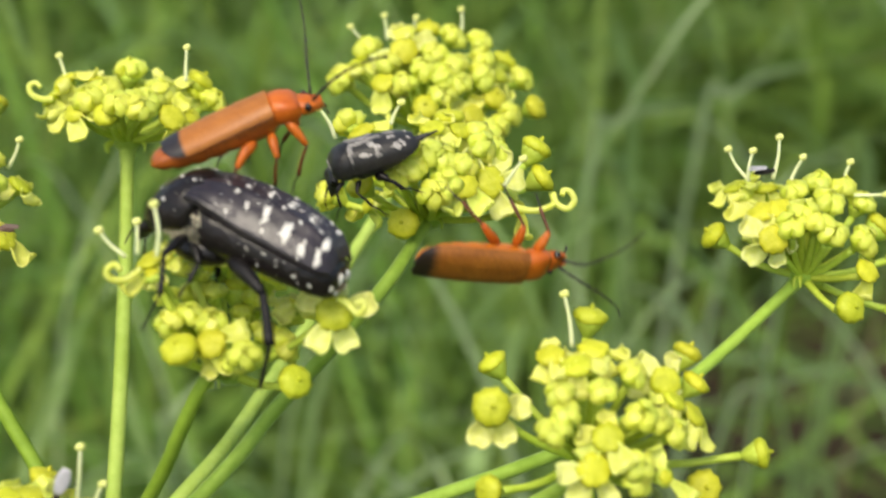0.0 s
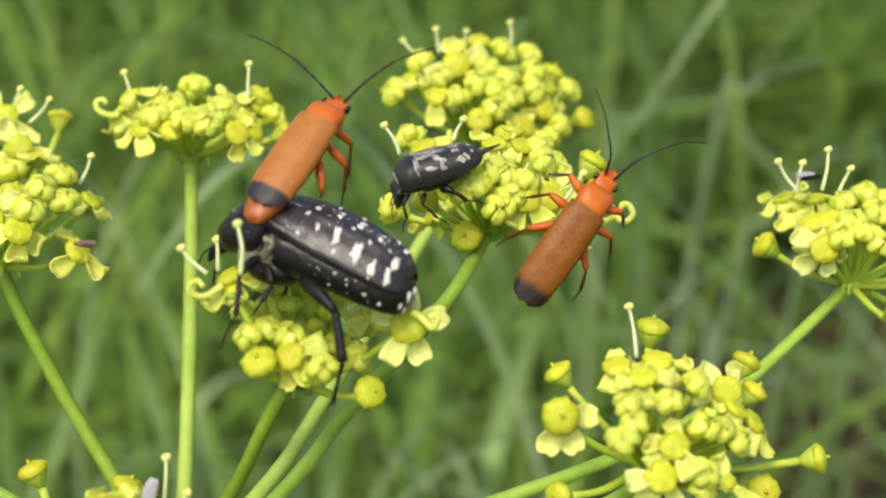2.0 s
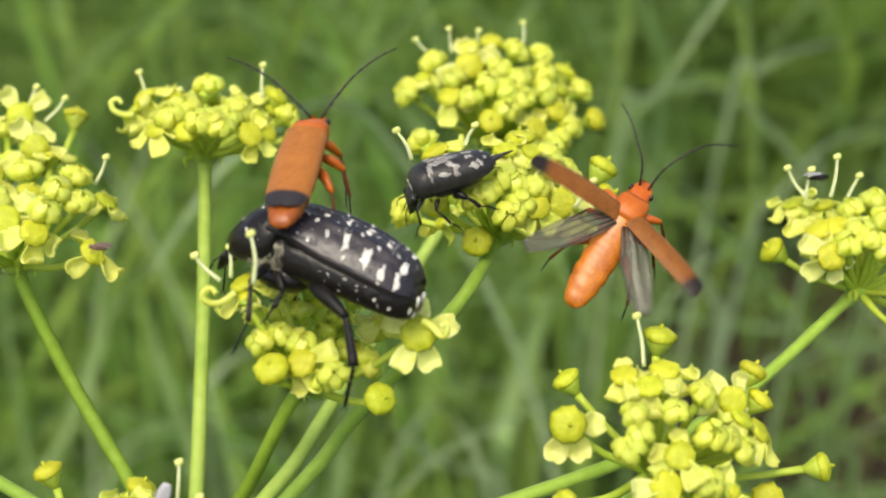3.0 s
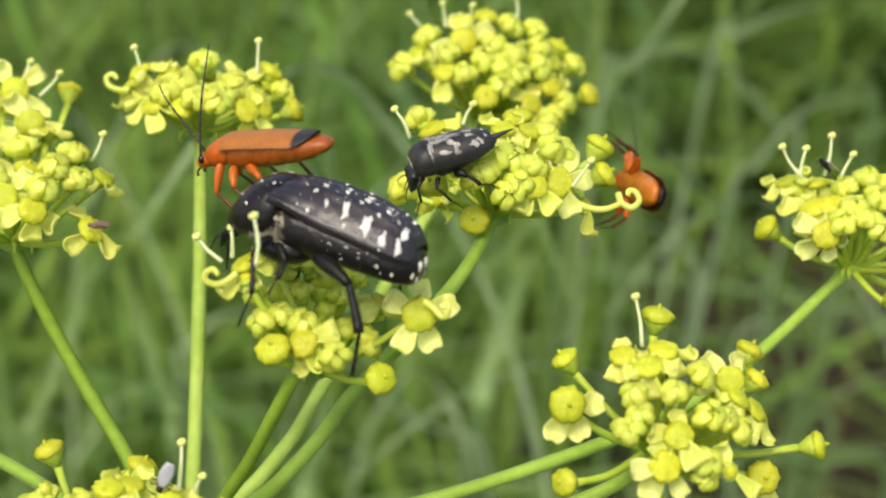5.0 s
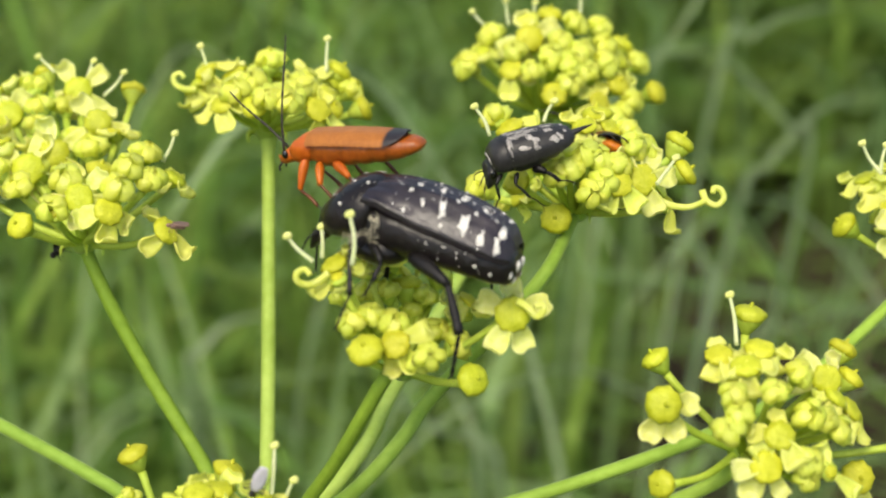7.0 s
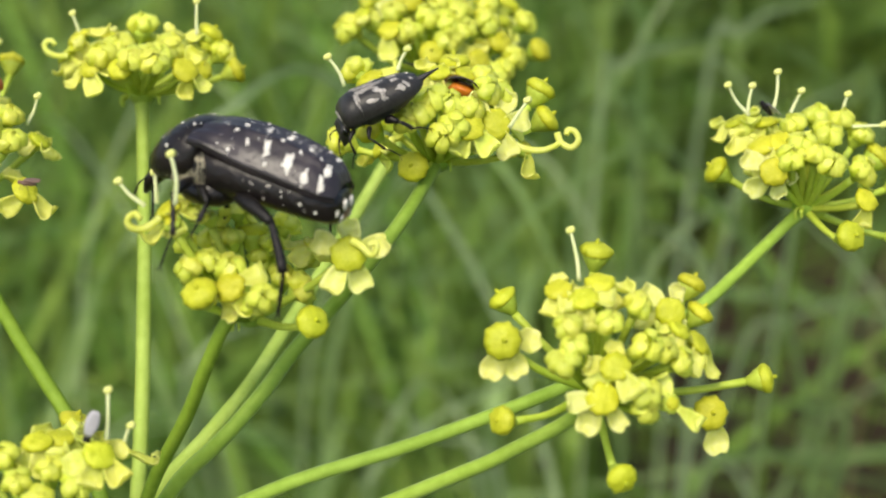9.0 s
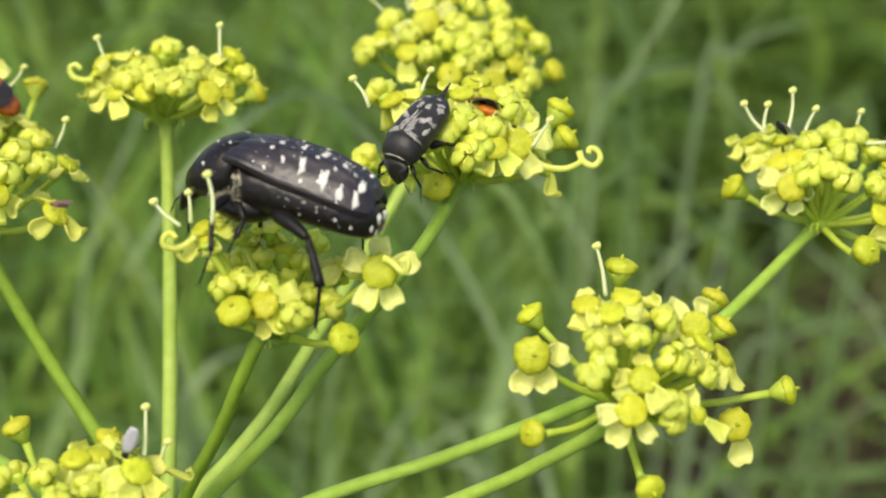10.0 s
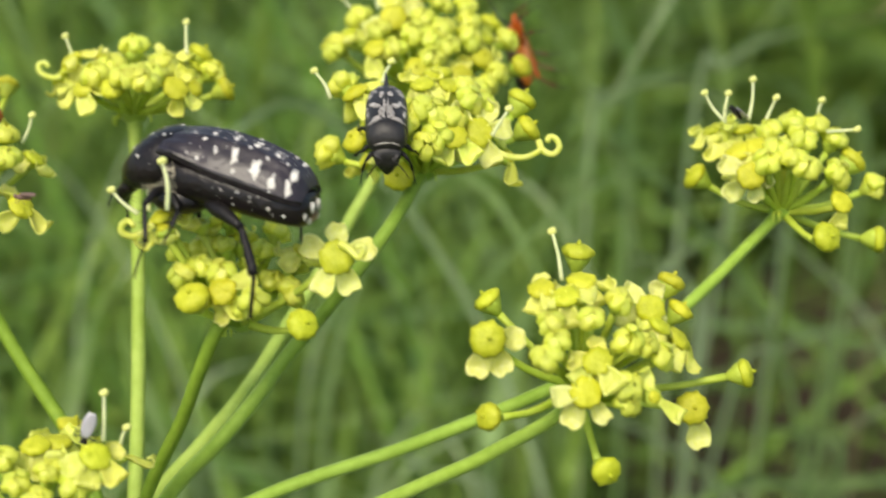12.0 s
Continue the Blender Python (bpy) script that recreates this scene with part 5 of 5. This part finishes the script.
FEEL_WIDE = [[(1.0, 0.52, 0.68), (1.9, 1.42, 0.88), (2.8, 2.42, 0.88), (3.5, 3.52, 0.68)], [(1.2, -0.22, 0.78), (2.5, -0.82, 1.08), (3.8, -1.82, 1.08), (4.7, -3.22, 0.68)]]

CHAFER = chafer()
CHAFER.scale = (1.015, 1.0, 1.0)
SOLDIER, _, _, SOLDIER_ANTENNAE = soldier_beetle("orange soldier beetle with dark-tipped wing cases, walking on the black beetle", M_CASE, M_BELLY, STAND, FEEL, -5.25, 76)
CLIMBER, CASES, WINGS, _ = soldier_beetle("brown-orange soldier beetle clinging to the flowers, opening its wings", M_CASE_BROWN, M_BELLY_BRIGHT, CLING, FEEL_WIDE, -4.05)
SOLDIER.scale = (0.95, 1.02, 1.19)
CLIMBER.scale = (1.0, 0.96, 1.05)
TUMBLER = tumbling_beetle()
TUMBLER.scale = (0.95, 1.03, 1.04)
BLACK_FLY = tiny_fly(pose(0, 0, 0.4), "tiny black fly with greyish wings on a flower", M_LEG, M_GREYWING, 0.9)
tiny_fly(pose(-0.02912, 0.09108, 0.34976, 60, 30, 220), "tiny black fly under a flower head", M_LEG, M_LEG, 1.2)
tiny_fly(pose(-0.02045, 0.08340, 0.35546, 5.2, -15.2, -173.8), "tiny brown fly resting on a flower", M_BROWNFLY, M_BROWNFLY, 0.75)
tiny_fly(pose(-0.01481, 0.06809, 0.34894, -65.3, 64.2, -154.3), "small fly with folded lilac-grey wings on a flower", M_LEG, M_GREYWING, 1.2, 0.1)


# ---- what moves ----
def motions():
    walk(CHAFER, [
    (0, pose(-0.00609, 0.07627, 0.35910, 9.26, -16.26, 157.18)),
    (0.5, pose(-0.00619, 0.07642, 0.35937, 10.22, -16.91, 157.16)),
    (1, pose(-0.00635, 0.07627, 0.35911, 9.89, -16.63, 157.30)),
    (1.5, pose(-0.00643, 0.07623, 0.35903, 10.19, -16.42, 157.82)),
    (2, pose(-0.00646, 0.07618, 0.35895, 9.70, -15.70, 157.34)),
    (2.5, pose(-0.00656, 0.07617, 0.35893, 10.28, -15.52, 157.88)),
    (4.3, pose(-0.00667, 0.07649, 0.35948, 11.69, -11.14, 159.03)),
    (4.5, pose(-0.00681, 0.07650, 0.35950, 11.70, -11.45, 158.30)),
    (5, pose(-0.00665, 0.07650, 0.35949, 11.52, -10.74, 158.53)),
    (5.5, pose(-0.00649, 0.07648, 0.35947, 11.80, -10.44, 158.36)),
    (6, pose(-0.00664, 0.07653, 0.35955, 12.07, -11.44, 158.48)),
    (6.5, pose(-0.00667, 0.07648, 0.35948, 12.07, -11.09, 158.39)),
    (7, pose(-0.00654, 0.07647, 0.35944, 11.33, -10.27, 158.30)),
    (7.5, pose(-0.00651, 0.07646, 0.35943, 12.09, -10.51, 158.44)),
    (7.7, pose(-0.00646, 0.07648, 0.35946, 11.30, -10.79, 158.27)),
    (9.3, pose(-0.00671, 0.07650, 0.35950, 10.71, -11.80, 159.48)),
    (9.5, pose(-0.00667, 0.07655, 0.35959, 10.36, -11.78, 158.77)),
    (10, pose(-0.00657, 0.07657, 0.35962, 10.31, -11.54, 159.11)),
    (10.5, pose(-0.00660, 0.07666, 0.35978, 10.13, -11.36, 158.97)),
    (11, pose(-0.00676, 0.07671, 0.35987, 9.63, -11.25, 159.33)),
    (11.5, pose(-0.00672, 0.07645, 0.35942, 9.49, -10.92, 159.26)),
    (12, pose(-0.00776, 0.07651, 0.35952, 9.70, -11.24, 159.83)),
    ])
    walk(TUMBLER, [
    (0, pose(-0.00020, 0.08450, 0.35936, -4.13, 12.61, -166.07)),
    (0.5, pose(-0.00014, 0.08459, 0.35952, -3.86, 11.40, -165.85)),
    (1, pose(-0.00018, 0.08462, 0.35957, -4.05, 11.67, -165.93)),
    (1.5, pose(-0.00019, 0.08459, 0.35952, -3.77, 11.51, -165.35)),
    (2, pose(-0.00029, 0.08460, 0.35953, -3.80, 12.22, -166.06)),
    (2.5, pose(-0.00018, 0.08458, 0.35950, -3.32, 11.89, -165.36)),
    (2.7, pose(-0.00020, 0.08460, 0.35953, -3.10, 12.06, -165.23)),
    (4.3, pose(0.00000, 0.08467, 0.35964, -1.04, 12.12, -164.96)),
    (4.5, pose(-0.00009, 0.08464, 0.35961, -1.25, 11.81, -165.77)),
    (5, pose(-0.00009, 0.08467, 0.35965, -1.05, 12.37, -165.60)),
    (5.5, pose(-0.00026, 0.08468, 0.35966, -0.70, 12.33, -165.73)),
    (6, pose(-0.00008, 0.08463, 0.35958, -1.15, 11.24, -165.72)),
    (6.5, pose(-0.00031, 0.08471, 0.35971, -1.02, 11.40, -165.87)),
    (7, pose(-0.00048, 0.08472, 0.35975, -1.21, 12.37, -166.22)),
    (7.5, pose(-0.00032, 0.08473, 0.35976, -0.80, 11.62, -165.93)),
    (7.7, pose(-0.00035, 0.08463, 0.35958, -1.64, 11.79, -166.45)),
    (9.3, pose(-0.00031, 0.08444, 0.35925, -1.15, 17.99, -161.32)),
    (9.5, pose(-0.00028, 0.08436, 0.35912, -2.0, 20.5, -160.0)),
    (9.8, pose(0.00037, 0.08487, 0.36000, 2.11, 33.75, -140.49)),
    (10, pose(0.00043, 0.08426, 0.35880, -5.51, 22.56, -125.46)),
    (10.5, pose(0.00051, 0.08408, 0.35850, -11.77, 29.64, -123.62)),
    (10.8, pose(-0.00008, 0.08440, 0.35918, 7.26, 15.68, -98.67)),
    (11, pose(0.00047, 0.08402, 0.35853, 1.16, 17.25, -87.92)),
    (11.5, pose(0.00095, 0.08416, 0.35877, -0.29, 16.57, -82.69)),
    (12, pose(0.00113, 0.08420, 0.35884, -2.76, 18.89, -89.72)),
    ])
    walk(SOLDIER, [
    (0, pose(-0.00654, 0.07971, 0.36328, 9.06, -19.64, 11.01)),
    (0.5, pose(-0.00736, 0.08193, 0.36250, 6.49, -21.79, 17.22)),
    (1, pose(-0.00764, 0.08091, 0.36218, 7.07, -16.75, 45.70)),
    (1.5, pose(-0.00743, 0.07975, 0.36312, 15.21, -25.88, 47.81)),
    (2, pose(-0.00712, 0.07838, 0.36347, 15.46, -25.92, 58.02)),
    (2.5, pose(-0.00803, 0.07889, 0.36278, 11.07, -25.02, 63.90)),
    (2.7, pose(-0.00738, 0.07833, 0.36341, 7.86, -23.05, 67.71)),
    (3.5, pose(-0.00932, 0.07965, 0.36288, -15.08, 1.22, 113.68)),
    (4.3, pose(-0.01020, 0.08247, 0.36084, 17.83, 9.06, 169.20)),
    (4.5, pose(-0.01076, 0.08214, 0.36026, 6.07, 24.92, 173.46)),
    (5, pose(-0.01074, 0.08261, 0.36108, 4.33, 16.32, 154.01)),
    (5.5, pose(-0.01070, 0.08248, 0.36086, 6.13, 18.56, 155.26)),
    (6, pose(-0.01132, 0.08248, 0.36086, 6.27, 17.07, 165.94)),
    (6.5, pose(-0.01079, 0.08261, 0.36109, 5.09, 11.71, 164.06)),
    (7, pose(-0.01062, 0.08264, 0.36113, 4.18, 13.53, 154.30)),
    (7.5, pose(-0.01031, 0.08291, 0.36161, 4.99, 13.21, 154.69)),
    (7.7, pose(-0.01029, 0.08288, 0.36154, 9.45, 10.77, 151.43)),
    (8.2, pose(-0.01542, 0.08532, 0.36378, 16.42, -15.80, 157.27)),
    (8.8, pose(-0.02758, 0.09135, 0.36223, 11.00, -22.61, 152.17)),
    (9.3, pose(-0.02704, 0.09469, 0.35907, -29.41, -38.20, 178.29)),
    (10, pose(-0.02891, 0.09514, 0.35981, -29.88, -38.19, 177.93)),
    (10.5, pose(-0.02903, 0.09511, 0.35920, -28.70, -35.57, 175.26)),
    (11, pose(-0.02817, 0.09502, 0.35801, -26.04, -28.30, 172.35)),
    (11.5, pose(-0.02859, 0.09548, 0.35821, -21.32, -25.41, 170.03)),
    (12, pose(-0.02859, 0.09548, 0.35821, -21.32, -25.41, 170.03)),
    ])
    walk(SOLDIER_ANTENNAE[0], [(0, pose(4.1 * MM, 0.28 * MM, -0.28 * MM, 0, -36, 56)), (0.5, pose(4.1 * MM, 0.28 * MM, -0.28 * MM, 0, 9, 85)), (1, pose(4.1 * MM, 0.28 * MM, -0.28 * MM, 0, -8, 87)), (1.5, pose(4.1 * MM, 0.28 * MM, -0.28 * MM, 0, -26, 91)), (2, pose(4.1 * MM, 0.28 * MM, -0.28 * MM, 0, -19, 72)), (2.5, pose(4.1 * MM, 0.28 * MM, -0.28 * MM, 0, -22, 64)), (2.7, pose(4.1 * MM, 0.28 * MM, -0.28 * MM, 0, -25, 62)), (4.3, pose(4.1 * MM, 0.28 * MM, -0.28 * MM, 0, -18, -23)), (4.5, pose(4.1 * MM, 0.28 * MM, -0.28 * MM, 0, -1, -17)), (5, pose(4.1 * MM, 0.28 * MM, -0.28 * MM, 0, -66, -131)), (5.25, pose(4.1 * MM, 0.28 * MM, -0.28 * MM, 0, -32, -296)), (5.5, pose(4.1 * MM, 0.28 * MM, -0.28 * MM, 0, 31, -266)), (6, pose(4.1 * MM, 0.28 * MM, -0.28 * MM, 0, 27, -268)), (6.25, pose(4.1 * MM, 0.28 * MM, -0.28 * MM, 0, -34, -307)), (6.5, pose(4.1 * MM, 0.28 * MM, -0.28 * MM, 0, -66, -134)), (7, pose(4.1 * MM, 0.28 * MM, -0.28 * MM, 0, -70, -125)), (7.5, pose(4.1 * MM, 0.28 * MM, -0.28 * MM, 0, -70, -120)), (12, pose(4.1 * MM, 0.28 * MM, -0.28 * MM, 0, -70, -120))])
    walk(SOLDIER_ANTENNAE[1], [(0, pose(4.1 * MM, -0.28 * MM, -0.28 * MM, 0, -22, -15)), (0.5, pose(4.1 * MM, -0.28 * MM, -0.28 * MM, 0, -23, -12)), (1, pose(4.1 * MM, -0.28 * MM, -0.28 * MM, 0, 3, -15)), (1.5, pose(4.1 * MM, -0.28 * MM, -0.28 * MM, 0, -18, -13)), (2, pose(4.1 * MM, -0.28 * MM, -0.28 * MM, 0, -21, -24)), (2.5, pose(4.1 * MM, -0.28 * MM, -0.28 * MM, 0, -24, -24)), (2.7, pose(4.1 * MM, -0.28 * MM, -0.28 * MM, 0, -26, -28)), (4.3, pose(4.1 * MM, -0.28 * MM, -0.28 * MM, 0, 34, -35)), (4.5, pose(4.1 * MM, -0.28 * MM, -0.28 * MM, 0, 10, -19)), (5, pose(4.1 * MM, -0.28 * MM, -0.28 * MM, 0, -37, -12)), (5.5, pose(4.1 * MM, -0.28 * MM, -0.28 * MM, 0, -30, 6)), (6, pose(4.1 * MM, -0.28 * MM, -0.28 * MM, 0, -26, -30)), (6.5, pose(4.1 * MM, -0.28 * MM, -0.28 * MM, 0, -5, -2)), (7, pose(4.1 * MM, -0.28 * MM, -0.28 * MM, 0, -29, -6)), (7.5, pose(4.1 * MM, -0.28 * MM, -0.28 * MM, 0, -34, 7)), (12, pose(4.1 * MM, -0.28 * MM, -0.28 * MM, 0, -34, 7))])
    walk(CLIMBER, [
    (0, pose(0.00629, 0.07925, 0.35527, 112.45, 11.43, 16.63)),
    (0.3, pose(0.00706, 0.08105, 0.35638, 105.85, -1.56, 14.29)),
    (0.5, pose(0.00674, 0.08019, 0.35489, 139.71, -15.84, 9.80)),
    (0.8, pose(0.00436, 0.08101, 0.35631, 67.69, -16.05, 52.70)),
    (1, pose(0.00570, 0.08077, 0.35590, 42.99, -30.80, 58.32)),
    (1.2, pose(0.00688, 0.08051, 0.35545, 47.81, -29.16, 51.88)),
    (1.5, pose(0.00649, 0.08087, 0.35607, 50.74, -49.13, 38.41)),
    (2, pose(0.00711, 0.08121, 0.35667, 53.91, -46.07, 32.84)),
    (2.3, pose(0.00681, 0.08106, 0.35639, 52.77, -46.79, 34.69)),
    (2.5, pose(0.00826, 0.08082, 0.35599, 42.31, -53.22, 45.89)),
    (2.7, pose(0.00831, 0.08079, 0.35594, 36.66, -56.25, 53.54)),
    (3.3, pose(0.00939, 0.08272, 0.35728, 24.52, -14.69, 40.98)),
    (4.3, pose(0.00957, 0.08194, 0.35892, 30.25, 6.14, 57.24)),
    (4.5, pose(0.01002, 0.08223, 0.35943, 29.15, 3.75, 61.36)),
    (4.7, pose(0.01149, 0.08714, 0.35694, 50.77, 11.41, 78.29)),
    (5, pose(0.01243, 0.09382, 0.35251, 103.39, 20.71, 97.67)),
    (5.5, pose(0.00833, 0.09511, 0.35274, 156.11, -15.48, 143.59)),
    (5.75, pose(0.00648, 0.09316, 0.35482, 99.62, 18.62, 132.50)),
    (6, pose(0.00464, 0.09122, 0.35689, 29.14, 23.94, 94.39)),
    (6.5, pose(0.00482, 0.09132, 0.35690, 25.33, 23.94, 94.39)),
    (7.5, pose(0.00452, 0.09132, 0.35700, 25.18, 23.94, 94.39)),
    (9.3, pose(0.00442, 0.09122, 0.35710, 25.29, 23.94, 94.39)),
    (10.5, pose(0.00472, 0.09112, 0.35700, 24.05, 23.94, 94.39)),
    (11, pose(0.00482, 0.09122, 0.35700, 24.05, 23.94, 94.39)),
    (11.2, pose(0.00728, 0.10172, 0.35368, -39.12, 16.22, 74.15)),
    (11.4, pose(0.00973, 0.11222, 0.35036, -95.58, -4.06, 71.19)),
    (11.5, pose(0.00991, 0.11349, 0.35057, -96.65, -5.14, 72.37)),
    (12, pose(0.00989, 0.11387, 0.35124, -110.01, -10.09, 93.61)),
    ])
    walk(BLACK_FLY, [
    (0, pose(0.02291, 0.09176, 0.35493, -9.18, -14.59, -15.14)),
    (1.5, pose(0.02289, 0.09178, 0.35497, -10.05, -13.79, -14.28)),
    (2.7, pose(0.02261, 0.09218, 0.35567, -10.37, -14.59, -14.22)),
    (4.3, pose(0.02346, 0.09189, 0.35516, 17.72, -51.42, -167.85)),
    (5.5, pose(0.02339, 0.09187, 0.35513, 18.23, -51.19, -169.09)),
    (7.5, pose(0.02323, 0.09175, 0.35491, 18.15, -51.90, -169.21)),
    (9.5, pose(0.02304, 0.09166, 0.35476, 13.79, -53.04, -166.38)),
    (10.5, pose(0.02306, 0.09159, 0.35464, 13.43, -53.05, -166.22)),
    (12, pose(0.02267, 0.09177, 0.35495, 12.29, -53.44, -164.96)),
    ])
    for ob, s in zip(CASES, (1, -1)):
        x, y, z = 1.9 * MM, s * 0.55 * MM, 0.52 * MM
        shut, wide = pose(x, y, z), pose(x, y, z, 0, 40 if s > 0 else 22, -s * (112 if s > 0 else 82))
        walk(ob, [(0, shut), (2.2, shut), (2.3, pose(x, y, z, 0, 3, -s * 3)), (2.5, pose(x, y, z, 0, 16, -s * (22 if s > 0 else 52))), (2.6, pose(x, y, z, 0, 30, -s * 80)), (2.7, wide), (2.9, wide), (3.1, pose(x, y, z, 0, 14, -s * 40)), (3.3, shut), (12, shut)])
    for ob, s in zip(WINGS, (1, -1)):
        x, y, z = 1.6 * MM, s * 0.45 * MM, 0.42 * MM
        shut, wide = pose(x, 0, (0.15 + 0.03 * s) * MM), pose(x, y, z, 0, 10, -s * (54 if s > 0 else 55))
        walk(ob, [(0, shut), (2.4, shut), (2.5, pose(x, 0.15 * y, 0.36 * MM + 0.03 * s * MM, 0, 1, 9 - 2 * s)), (2.6, pose(x, y, z, 0, 8, -s * 40)), (2.7, wide), (2.9, wide), (3.1, pose(x, y, z, 0, 4, -s * 12)), (3.2, shut), (12, shut)])


motions()
